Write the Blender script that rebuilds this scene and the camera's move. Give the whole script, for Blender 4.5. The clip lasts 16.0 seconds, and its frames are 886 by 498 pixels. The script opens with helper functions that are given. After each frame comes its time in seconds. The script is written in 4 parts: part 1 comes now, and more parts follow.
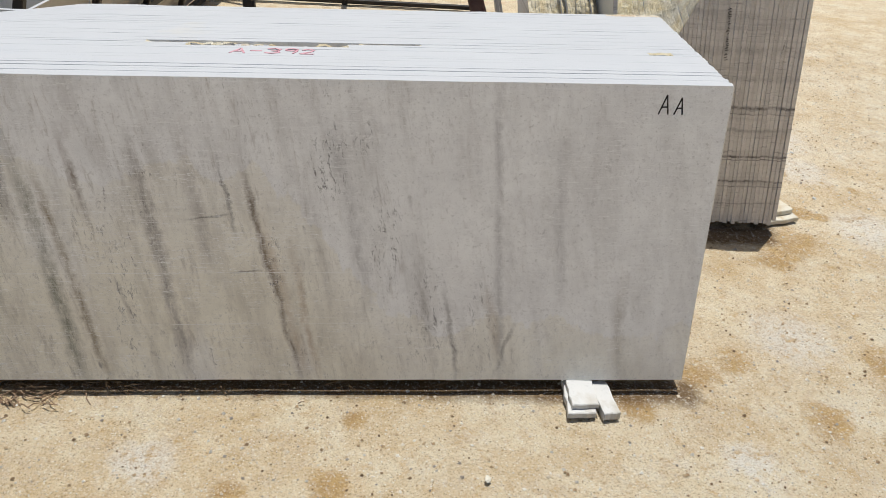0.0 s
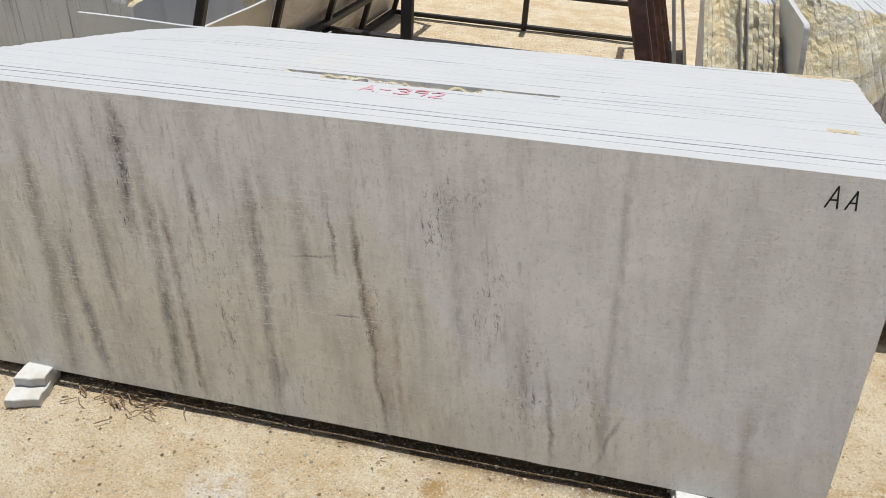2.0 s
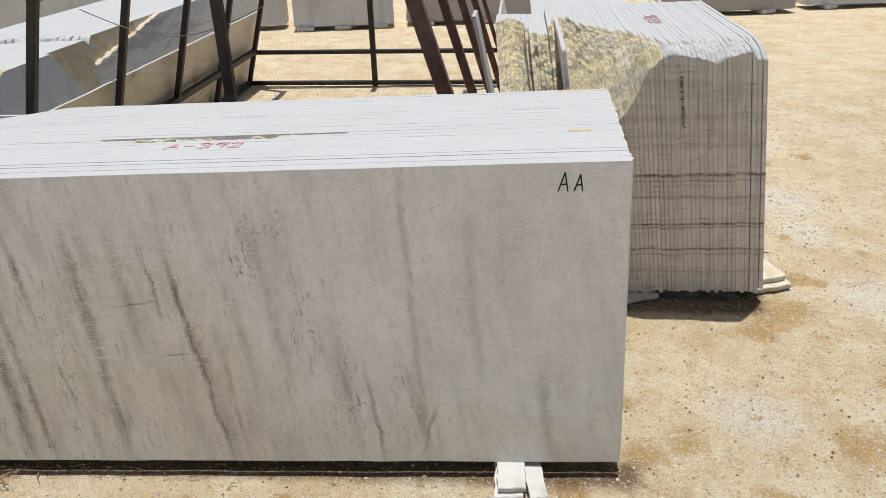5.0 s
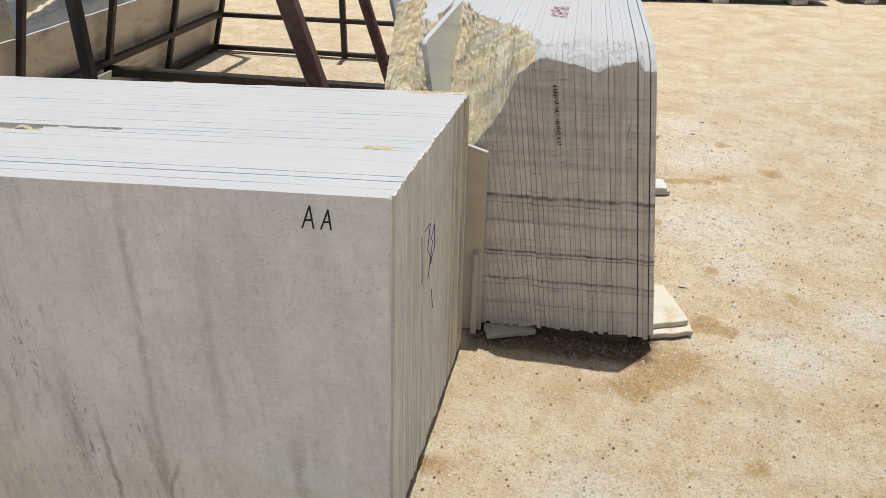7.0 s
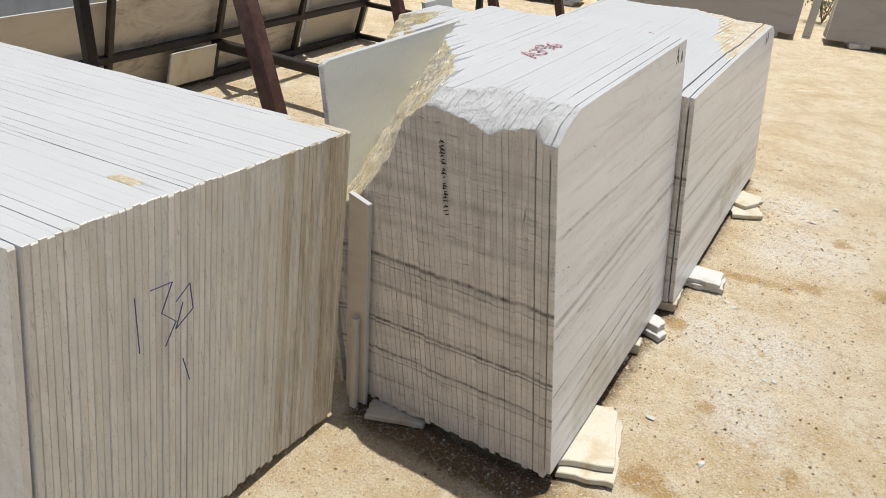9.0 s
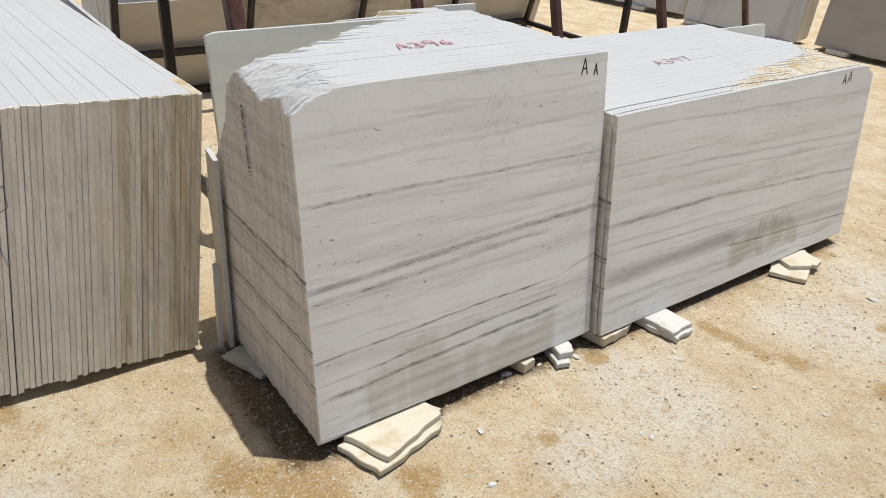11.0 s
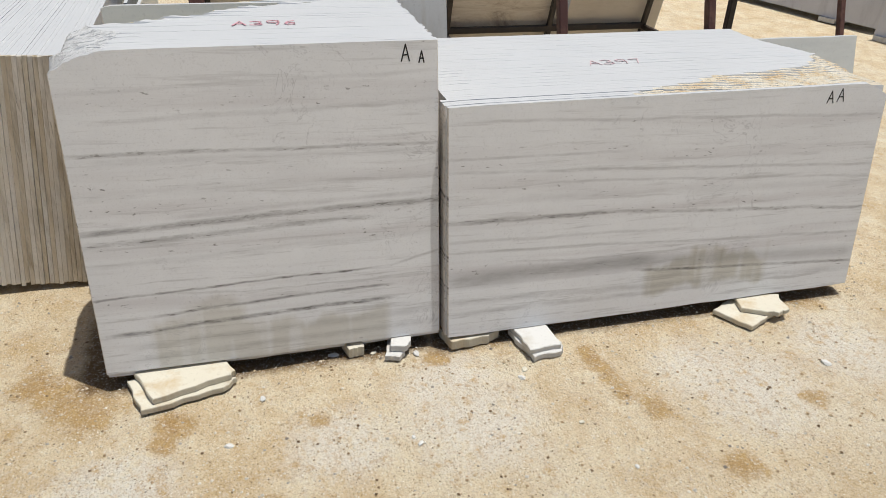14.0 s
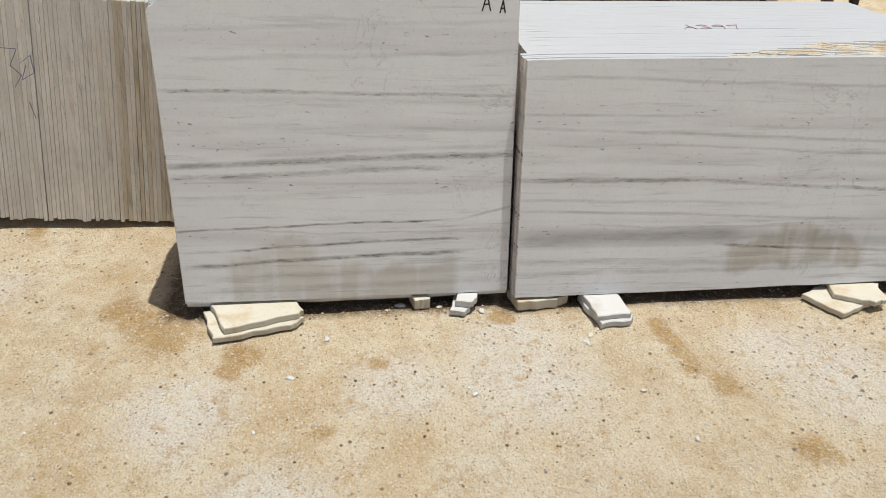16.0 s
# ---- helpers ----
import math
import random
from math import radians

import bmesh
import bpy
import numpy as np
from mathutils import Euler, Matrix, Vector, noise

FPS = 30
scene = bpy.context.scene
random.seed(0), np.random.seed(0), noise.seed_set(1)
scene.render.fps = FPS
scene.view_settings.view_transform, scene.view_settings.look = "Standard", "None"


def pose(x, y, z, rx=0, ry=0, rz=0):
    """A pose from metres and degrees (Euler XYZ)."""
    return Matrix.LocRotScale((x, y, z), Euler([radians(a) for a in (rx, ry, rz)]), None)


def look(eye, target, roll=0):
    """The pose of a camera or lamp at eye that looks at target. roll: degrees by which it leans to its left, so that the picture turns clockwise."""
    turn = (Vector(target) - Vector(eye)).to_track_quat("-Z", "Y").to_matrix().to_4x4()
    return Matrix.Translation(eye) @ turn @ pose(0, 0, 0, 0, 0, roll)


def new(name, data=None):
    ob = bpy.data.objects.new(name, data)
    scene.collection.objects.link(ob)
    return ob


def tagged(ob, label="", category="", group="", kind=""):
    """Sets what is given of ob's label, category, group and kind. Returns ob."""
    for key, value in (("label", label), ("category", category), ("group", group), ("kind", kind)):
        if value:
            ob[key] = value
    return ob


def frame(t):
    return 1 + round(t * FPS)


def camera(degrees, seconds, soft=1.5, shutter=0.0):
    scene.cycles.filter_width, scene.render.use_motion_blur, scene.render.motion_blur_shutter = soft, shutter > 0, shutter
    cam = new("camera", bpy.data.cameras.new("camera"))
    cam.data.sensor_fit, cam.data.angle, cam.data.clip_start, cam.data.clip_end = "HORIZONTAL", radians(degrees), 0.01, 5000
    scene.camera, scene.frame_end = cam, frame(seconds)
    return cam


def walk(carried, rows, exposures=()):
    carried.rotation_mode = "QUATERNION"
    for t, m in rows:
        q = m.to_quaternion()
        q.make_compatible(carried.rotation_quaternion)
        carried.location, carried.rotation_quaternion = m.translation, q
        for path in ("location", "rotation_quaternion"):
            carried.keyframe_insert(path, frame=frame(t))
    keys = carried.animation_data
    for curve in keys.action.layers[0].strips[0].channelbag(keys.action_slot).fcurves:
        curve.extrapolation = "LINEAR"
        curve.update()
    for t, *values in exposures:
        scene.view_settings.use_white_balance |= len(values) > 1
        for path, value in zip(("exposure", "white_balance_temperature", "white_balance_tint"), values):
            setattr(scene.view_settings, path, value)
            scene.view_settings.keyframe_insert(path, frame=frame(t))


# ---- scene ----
cam = camera(62.3, 16.0, soft=0.6)
METRES, EYE, TILT, LEAN, TURN = 7.0, 1.664, -31.3, -3.0, 0.0
ROWS = [
    (0.0, 0.0, 0.0, 0.0, 0.0, 0.0, -0.0),
    (0.5, 0.0179, 0.0214, 0.0078, 0.19, -0.45, -0.56),
    (1.0, 0.0253, 0.0466, 0.0284, 2.01, -0.9, -2.06),
    (1.5, 0.0203, 0.0467, 0.0288, 6.45, -1.16, -4.63),
    (2.0, 0.0204, 0.0273, 0.0223, 12.94, 0.31, -7.74),
    (2.5, 0.044, 0.002, 0.0053, 12.82, 3.92, -5.28),
    (3.0, 0.0526, -0.0077, -0.0018, 10.46, 5.37, -3.42),
    (5.5, 0.0997, 0.0024, 0.0059, 5.47, 4.86, 2.47),
    (6.0, 0.1317, 0.0079, 0.0044, 3.21, 3.88, 3.19),
    (6.5, 0.1553, 0.0457, 0.0219, 4.05, 2.61, -0.32),
    (7.0, 0.1782, 0.0703, 0.0402, 9.89, 2.69, -3.64),
    (7.5, 0.2274, 0.089, 0.0514, 15.22, 4.3, -6.25),
    (8.0, 0.2676, 0.1085, 0.0634, 17.32, 4.07, -7.7),
    (8.5, 0.2882, 0.1477, 0.0795, 20.33, 2.12, -12.0),
    (9.0, 0.2996, 0.1771, 0.0998, 26.22, -0.1, -16.89),
    (9.5, 0.3432, 0.2011, 0.1104, 31.63, -1.2, -19.48),
    (12.0, 0.4999, 0.3472, 0.1931, 55.81, -9.38, -30.17),
    (12.5, 0.5088, 0.3844, 0.2078, 56.42, -9.67, -31.47),
    (13.0, 0.5124, 0.4066, 0.2246, 60.58, -12.11, -32.41),
    (13.5, 0.5253, 0.4256, 0.2354, 66.42, -15.25, -32.02),
    (14.0, 0.5563, 0.4447, 0.2486, 71.64, -17.06, -31.16),
    (14.5, 0.5751, 0.4426, 0.2492, 70.91, -12.5, -32.59),
    (15.0, 0.5903, 0.4349, 0.2375, 71.25, -14.15, -32.4),
    (15.5, 0.5852, 0.4508, 0.2396, 76.01, -18.21, -32.02),
    (16.0, 0.568, 0.4675, 0.2397, 81.93, -22.79, -32.17),
]
walk(cam, [(t, pose(0, 0, EYE, TILT, LEAN, TURN) @ pose(METRES * x, METRES * y, METRES * z, 90 + pitch, roll, yaw)) for t, x, y, z, yaw, pitch, roll in ROWS], exposures=[(0.0, 0.0, 6350, 8.0), (3.0, 0.07, 6450, 8.0), (6.0, -0.05, 6500, 8.0), (9.5, 0.06, 6550, 8.0), (13.0, -0.03, 6450, 8.0), (16.0, -0.02, 6500, 8.0)])

# ---- light ----
SUN_TO = Vector((-0.01, 0.16, 1.0)).normalized()
world = bpy.data.worlds.new("sky")
scene.world = world
world.use_nodes = True
wn = world.node_tree.nodes
sky = wn.new("ShaderNodeTexSky")
sky.sky_type = "NISHITA"
sky.sun_disc = False
sky.sun_elevation = math.asin(SUN_TO.z)
sky.sun_rotation = math.atan2(SUN_TO.x, SUN_TO.y)
sky.dust_density = 2.5
world.node_tree.links.new(sky.outputs[0], wn["Background"].inputs[0])
wn["Background"].inputs[1].default_value = 0.071
sun = new("sun", bpy.data.lights.new("sun", "SUN"))
sun.data.energy, sun.data.angle, sun.data.color = 4.12, radians(0.55), (1.0, 0.965, 0.91)
sun.matrix_world = look(SUN_TO * 30, (0, 0, 0))


# ---- materials ----
class Mat:
    """A small node-graph writer for procedural materials."""

    def __init__(self, name, rough=0.6, metal=0.0, spec=0.5):
        self.m = bpy.data.materials.new(name)
        self.m.use_nodes = True
        self.t = self.m.node_tree
        self.b = self.t.nodes["Principled BSDF"]
        self.b.inputs["Roughness"].default_value = rough
        self.b.inputs["Metallic"].default_value = metal
        self.b.inputs["Specular IOR Level"].default_value = spec
        self.co = self.n("ShaderNodeTexCoord").outputs["Object"]

    def n(self, kind):
        return self.t.nodes.new(kind)

    def put(self, socket, value):
        if isinstance(value, bpy.types.NodeSocket):
            self.t.links.new(value, socket)
        else:
            socket.default_value = value

    def math(self, op, a, b=0.0, clamp=False):
        k = self.n("ShaderNodeMath")
        k.operation, k.use_clamp = op, clamp
        self.put(k.inputs[0], a)
        self.put(k.inputs[1], b)
        return k.outputs[0]

    def sep(self):
        k = self.n("ShaderNodeSeparateXYZ")
        self.put(k.inputs[0], self.co)
        return k.outputs

    def vec(self, x, y, z):
        k = self.n("ShaderNodeCombineXYZ")
        for s, v in zip(k.inputs, (x, y, z)):
            self.put(s, v)
        return k.outputs[0]

    def mapped(self, scale=(1, 1, 1), rot=(0, 0, 0), loc=(0, 0, 0), co=None):
        k = self.n("ShaderNodeMapping")
        self.put(k.inputs[0], co or self.co)
        k.inputs["Location"].default_value = loc
        k.inputs["Rotation"].default_value = [radians(a) for a in rot]
        k.inputs["Scale"].default_value = scale
        return k.outputs[0]

    def noise(self, scale, detail=4, rough=0.55, co=None, warp=0.0):
        k = self.n("ShaderNodeTexNoise")
        self.put(k.inputs["Vector"], co or self.co)
        k.inputs["Scale"].default_value, k.inputs["Detail"].default_value = scale, detail
        k.inputs["Roughness"].default_value, k.inputs["Distortion"].default_value = rough, warp
        return k.outputs[0]

    def voronoi(self, scale, co=None, feature="F1"):
        k = self.n("ShaderNodeTexVoronoi")
        k.feature = feature
        self.put(k.inputs["Vector"], co or self.co)
        k.inputs["Scale"].default_value = scale
        return k.outputs["Distance"]

    def cells(self, scale, co=None):
        """A random grey for every cell."""
        k = self.n("ShaderNodeTexVoronoi")
        self.put(k.inputs["Vector"], co or self.co)
        k.inputs["Scale"].default_value = scale
        return k.outputs["Color"]

    def ramp(self, v, stops):
        k = self.n("ShaderNodeValToRGB")
        self.put(k.inputs[0], v)
        e = k.color_ramp.elements
        while len(e) < len(stops):
            e.new(0.5)
        for p, (at, c) in zip(e, stops):
            p.position = at
            p.color = (*c, 1) if isinstance(c, tuple) else (c, c, c, 1)
        return k.outputs[0]

    def mix(self, f, a, b, kind="MIX"):
        k = self.n("ShaderNodeMix")
        k.data_type, k.blend_type = "RGBA", kind
        for s, v in ((k.inputs[0], f), (k.inputs[6], a), (k.inputs[7], b)):
            self.put(s, (*v, 1) if isinstance(v, tuple) else v)
        return k.outputs[2]

    def band(self, v, lo, hi, soft):
        """1 between lo and hi, fading over soft."""
        a = self.math("MULTIPLY", self.math("SUBTRACT", v, lo), 1 / soft, True)
        b = self.math("MULTIPLY", self.math("SUBTRACT", hi, v), 1 / soft, True)
        return self.math("MULTIPLY", a, b)

    def random(self):
        return self.n("ShaderNodeObjectInfo").outputs["Random"]

    def done(self, color, rough=None, bump=None, height=0.002, strength=0.5):
        self.put(self.b.inputs["Base Color"], (*color, 1) if isinstance(color, tuple) else color)
        if rough is not None:
            self.put(self.b.inputs["Roughness"], rough)
        if bump is not None:
            k = self.n("ShaderNodeBump")
            k.inputs["Strength"].default_value, k.inputs["Distance"].default_value = strength, height
            self.put(k.inputs["Height"], bump)
            self.put(self.b.inputs["Normal"], k.outputs[0])
        return self.m


BROWN_PATCHES = [
    (0.976, 1.978, 0.11), (1.141, 2.05, 0.10), (0.726, 1.80, 0.09), (1.343, 1.763, 0.11), (-0.242, 1.444, 0.08), (-0.522, 1.411, 0.07), (-0.19, 1.71, 0.05), (0.95, 2.25, 0.07),
    (1.645, 2.868, 0.13), (1.729, 2.068, 0.13), (1.955, 2.437, 0.06), (1.70, 2.93, 0.17), (1.568, 2.776, 0.11), (1.80, 2.964, 0.12), (1.91, 3.27, 0.09), (1.979, 3.223, 0.06), (1.872, 3.234, 0.08),
    *[(1.83 + 0.055 * i, 4.78 + 0.007 * i, 0.05 + 0.004 * i) for i in range(6)], (2.19, 4.88, 0.08), (2.286, 5.487, 0.07), (2.52, 5.03, 0.09), (2.30, 3.53, 0.06), (1.98, 3.724, 0.05), (1.73, 4.2, 0.07), (1.68, 4.45, 0.06), (1.72, 5.9, 0.10)]
# damp soil along the stack feet, darkened further as painted shade
DAMP_SHADE_STRIPS = [(-1.9, 0.95, 1.83, 1.93), (0.95, 1.66, 2.93, 3.06), (1.58, 1.67, 3.0, 4.2), (1.60, 1.70, 4.2, 6.1)]
WHITE_PATCHES = [(2.17, 3.09, 0.24), (2.15, 5.30, 0.36), (2.11, 4.25, 0.30), (2.04, 5.82, 0.28), (1.90, 4.12, 0.16), (1.86, 4.24, 0.20), (2.10, 3.77, 0.22), (2.05, 5.17, 0.26), (1.41, 2.20, 0.22), (-0.81, 1.52, 0.13), (1.03, 1.57, 0.12), (2.6, 3.4, 0.25)]


def sand_material():
    """Dusty sand with packed grit, damp brown patches, strips darkened as shade at the stack feet and pale stone dust
    where the saw spoil fell.
    """
    g = Mat("sandy_ground", 0.95, spec=0.15)
    x, y, z = g.sep()
    big = g.noise(0.55, 5, 0.6)
    mid = g.noise(3.1, 9, 0.74)
    clump = g.noise(14, 8, 0.8)
    fine = g.noise(48, 6, 0.8)
    grain = g.noise(130, 4, 0.8)
    edge = g.math("ADD", g.math("MULTIPLY", g.math("SUBTRACT", g.noise(7, 9, 0.8), 0.5), 5.0), g.math("MULTIPLY", g.math("SUBTRACT", fine, 0.5), 3.6))

    def patches(spots):
        total = 0.0
        for px, py, r in spots:
            d = g.math("ADD", g.math("POWER", g.math("MULTIPLY", g.math("SUBTRACT", x, px), 1 / r), 2.0), g.math("POWER", g.math("MULTIPLY", g.math("SUBTRACT", y, py), 1 / r), 2.0))
            total = g.math("MAXIMUM", total, g.math("SUBTRACT", 1.0, d))
        return total

    c = g.ramp(mid, [(0.36, (0.66, 0.49, 0.275)), (0.47, (0.75, 0.60, 0.39)), (0.55, (0.82, 0.70, 0.495)), (0.66, (0.85, 0.765, 0.60))])
    c = g.mix(g.ramp(big, [(0.48, 0.0), (0.66, 0.6)]), c, (0.81, 0.71, 0.54))
    c = g.mix(g.ramp(g.math("ADD", patches(WHITE_PATCHES), edge), [(0.05, 0.0), (1.1, 0.85)]), c, (0.86, 0.82, 0.74))
    c = g.mix(g.ramp(clump, [(0.53, 0.0), (0.64, 0.6)]), c, (0.68, 0.475, 0.235))
    c = g.mix(g.ramp(g.math("ADD", patches(BROWN_PATCHES), edge), [(0.1, 0.0), (0.9, 0.92)]), c, g.mix(g.ramp(clump, [(0.4, 0.0), (0.6, 1.0)]), (0.42, 0.24, 0.08), (0.60, 0.40, 0.17)))
    # near-black brown puts the shade under the stacks into the sand colour
    damp_or_shade = 0.0
    for x0, x1, y0, y1 in DAMP_SHADE_STRIPS:
        damp_or_shade = g.math("MAXIMUM", damp_or_shade, g.math("MULTIPLY", g.band(x, x0 - 0.06, x1 + 0.06, 0.09), g.band(y, y0 - 0.06, y1 + 0.06, 0.09)))
    c = g.mix(g.ramp(g.math("ADD", damp_or_shade, g.math("MULTIPLY", edge, 0.25)), [(0.25, 0.0), (0.8, 0.9)]), c, (0.15, 0.085, 0.035))
    # grain contrast painted in, since an overhead sun barely shades the bumps
    c = g.mix(g.ramp(fine, [(0.34, 0.5), (0.43, 0.0)]), c, (0.44, 0.29, 0.14))
    c = g.mix(g.ramp(fine, [(0.54, 0.0), (0.66, 0.6)]), c, (0.88, 0.80, 0.66))
    c = g.mix(g.ramp(grain, [(0.35, 0.85), (0.43, 0.0)]), c, (0.36, 0.23, 0.115))
    c = g.mix(g.ramp(grain, [(0.56, 0.0), (0.68, 0.7)]), c, (0.93, 0.87, 0.76))
    # pale dots are grains; dark dots are grains plus painted pebble shadows
    for scale, near, tint, k in ((43, 0.10, (0.20, 0.13, 0.07), 0.9), (83, 0.16, (0.26, 0.17, 0.09), 0.8), (52, 0.17, (0.90, 0.87, 0.80), 0.9), (127, 0.20, (0.24, 0.16, 0.09), 0.7), (27, 0.06, (0.13, 0.085, 0.05), 0.9), (95, 0.24, (0.92, 0.87, 0.78), 0.9)):
        co = g.mapped(loc=(scale * 0.37, scale * 0.11, 0))
        dot = g.ramp(g.voronoi(scale, co=co), [(near * 0.6, 1.0), (near, 0.0)])
        pick = g.ramp(g.cells(scale, co=co), [(0.45, 0.0), (0.51, k)])
        c = g.mix(g.math("MULTIPLY", dot, pick), c, tint)
    h = g.math("ADD", g.math("MULTIPLY", fine, 0.9), g.math("ADD", g.noise(11, 5, 0.6), g.math("ADD", g.math("MULTIPLY", grain, 0.8), g.math("MULTIPLY", g.voronoi(110), -0.35))))
    return g.done(c, bump=h, height=0.018, strength=0.9)


def speckle(g, c, scale=140, tint=(0.3, 0.29, 0.28), amount=0.35):
    return g.mix(g.ramp(g.noise(scale, 3, 0.6), [(0.30, amount), (0.42, 0.0)]), c, tint)


# x and z of both ends on the face, half width, strength, colour
VEINS = [
    (-2.054, 0.80, -1.964, 0.05, 0.022, 0.75, (0.25, 0.245, 0.20)), (-2.00, 0.74, -1.884, 0.05, 0.012, 0.7, (0.29, 0.235, 0.165)),
    (-1.912, 0.86, -1.87, 0.60, 0.012, 0.85, (0.20, 0.155, 0.13)), (-1.72, 0.86, -1.62, 0.05, 0.018, 0.55, (0.30, 0.275, 0.26)),
    (-1.41, 0.78, -1.265, 0.05, 0.010, 0.75, (0.21, 0.165, 0.13)), (-1.275, 0.52, -1.21, 0.05, 0.012, 0.4, (0.40, 0.29, 0.18)),
    (-0.668, 1.02, -0.612, 0.05, 0.012, 0.3, (0.32, 0.31, 0.315)), (-1.36, 0.60, -1.24, 0.05, 0.016, 0.3, (0.42, 0.31, 0.20)),
    (-0.663, 0.36, -0.63, 0.15, 0.014, 0.5, (0.36, 0.29, 0.22)), (-0.80, 0.36, -0.752, 0.06, 0.008, 0.6, (0.22, 0.20, 0.195)),
    (-0.585, 0.25, -0.632, 0.09, 0.006, 0.9, (0.12, 0.11, 0.11)), (-1.47, 0.80, -1.44, 0.57, 0.005, 0.7, (0.13, 0.12, 0.12)),
    (-2.145, 1.01, -2.10, 0.62, 0.018, 0.95, (0.12, 0.11, 0.115)), (-1.15, 0.90, -1.04, 0.36, 0.024, 0.35, (0.33, 0.32, 0.325)),
    (-1.825, 0.42, -1.77, 0.22, 0.007, 0.8, (0.17, 0.14, 0.125)), (-2.36, 0.62, -2.24, 0.05, 0.020, 0.6, (0.27, 0.25, 0.22)),
    (-2.47, 0.90, -2.36, 0.05, 0.022, 0.5, (0.31, 0.29, 0.25)), (-0.90, 0.55, -0.83, 0.10, 0.016, 0.4, (0.31, 0.295, 0.285)),
    (-0.47, 0.85, -0.44, 0.35, 0.016, 0.25, (0.36, 0.35, 0.355)), (-0.25, 0.40, -0.22, 0.05, 0.018, 0.35, (0.36, 0.33, 0.29)),
    (-2.28, 0.95, -2.17, 0.30, 0.014, 0.5, (0.29, 0.27, 0.25)), (-1.58, 0.90, -1.52, 0.40, 0.020, 0.35, (0.38, 0.35, 0.33)),
]
# x and z of the middle, half width and half height of clusters of black specks
SPECKS = [(-1.15, 0.78, 0.07, 0.14, 0.9), (-0.99, 0.55, 0.06, 0.20, 0.8), (-0.86, 0.30, 0.08, 0.22, 0.7), (-1.33, 0.45, 0.03, 0.16, 0.9), (-2.12, 0.78, 0.04, 0.22, 1.0), (-1.80, 0.35, 0.05, 0.25, 0.7), (-0.68, 0.25, 0.06, 0.2, 0.5), (-1.05, 0.85, 0.05, 0.1, 0.5)]


def marble_front_streaked():
    """Polished face with steep grey and brown streaks and a ragged beige stain low down."""
    g = Mat("streaked_marble_face", 0.33)
    x, y, z = g.sep()
    lean = g.math("ADD", x, g.math("MULTIPLY", z, 0.13))
    co = g.vec(lean, y, g.math("MULTIPLY", z, 0.08))
    left = g.math("MULTIPLY", g.math("SUBTRACT", -0.1, x), 0.5, True)
    s1 = g.noise(13, 7, 0.68, co=co, warp=0.25)
    s2 = g.noise(46, 6, 0.74, co=co, warp=0.3)
    s3 = g.noise(60, 5, 0.75, co=g.vec(lean, y, g.math("MULTIPLY", z, 0.35)), warp=0.5)
    c = g.mix(g.ramp(g.noise(5, 7, 0.72), [(0.3, 0.0), (0.7, 1.0)]), (0.80, 0.795, 0.805), (0.95, 0.95, 0.955))
    c = g.mix(g.ramp(g.noise(26, 6, 0.75), [(0.5, 0.0), (0.72, 0.35)]), c, (0.60, 0.59, 0.605))
    c = g.mix(g.math("MULTIPLY", g.ramp(s1, [(0.47, 0.0), (0.70, 1.0)]), g.math("ADD", g.math("MULTIPLY", left, 0.42), 0.22)), c, (0.44, 0.42, 0.40))
    fall = g.math("MULTIPLY", g.math("SUBTRACT", -0.92, x), 2.2, True)
    rim = g.math("ADD", 0.26, g.math("MULTIPLY", fall, 0.50))
    low = g.math("ADD", g.math("SUBTRACT", rim, z), g.math("MULTIPLY", g.math("SUBTRACT", g.noise(6, 6, 0.62, co=g.mapped((1, 1, 0.6))), 0.5), 0.36))
    damp_or_shade = g.ramp(low, [(0.0, 0.0), (0.015, 0.5), (0.40, 1.0)])
    damp_or_shade = g.math("MULTIPLY", damp_or_shade, g.ramp(g.noise(3.4, 5, 0.6, co=g.vec(lean, y, g.math("MULTIPLY", z, 0.3))), [(0.34, 0.35), (0.48, 1.0)]))
    c = g.mix(damp_or_shade, c, g.mix(1.0, c, (0.955, 0.915, 0.795), "MULTIPLY"))
    c = g.mix(g.math("MULTIPLY", g.ramp(s2, [(0.56, 0.0), (0.72, 0.75)]), g.math("ADD", g.math("MULTIPLY", left, 0.75), 0.15)), c, (0.29, 0.25, 0.21))
    wob = g.math("ADD", g.math("MULTIPLY", g.math("SUBTRACT", g.noise(5, 6, 0.7, co=g.mapped(loc=(2, 0, 5))), 0.5), 0.05), g.math("MULTIPLY", g.math("SUBTRACT", g.noise(26, 7, 0.8), 0.5), 0.035))
    wear = g.ramp(g.noise(80, 7, 0.84, co=g.vec(lean, y, g.math("MULTIPLY", z, 0.2))), [(0.30, 0.1), (0.54, 1.0)])
    fade = g.ramp(g.noise(8, 5, 0.7, co=g.mapped((1.5, 1, 0.7), loc=(5, 0, 2))), [(0.36, 0.4), (0.54, 1.0)])
    wear = g.math("MULTIPLY", wear, fade)
    pits = g.math("MULTIPLY", g.ramp(g.noise(75, 6, 0.84, co=g.vec(x, y, g.math("MULTIPLY", z, 0.45))), [(0.60, 0.0), (0.66, 0.95)]), fade)
    for x1, z1, x2, z2, w, k, tint in VEINS:
        at = g.math("ADD", g.math("ADD", x1, g.math("MULTIPLY", g.math("SUBTRACT", z, z1), (x2 - x1) / (z2 - z1))), wob)
        near = g.math("SUBTRACT", 1.15, g.math("MULTIPLY", g.math("ABSOLUTE", g.math("SUBTRACT", x, at)), 1 / (w * 1.35)), True)
        zone = g.math("MULTIPLY", near, g.band(z, min(z1, z2) - 0.04, max(z1, z2) + 0.04, 0.16))
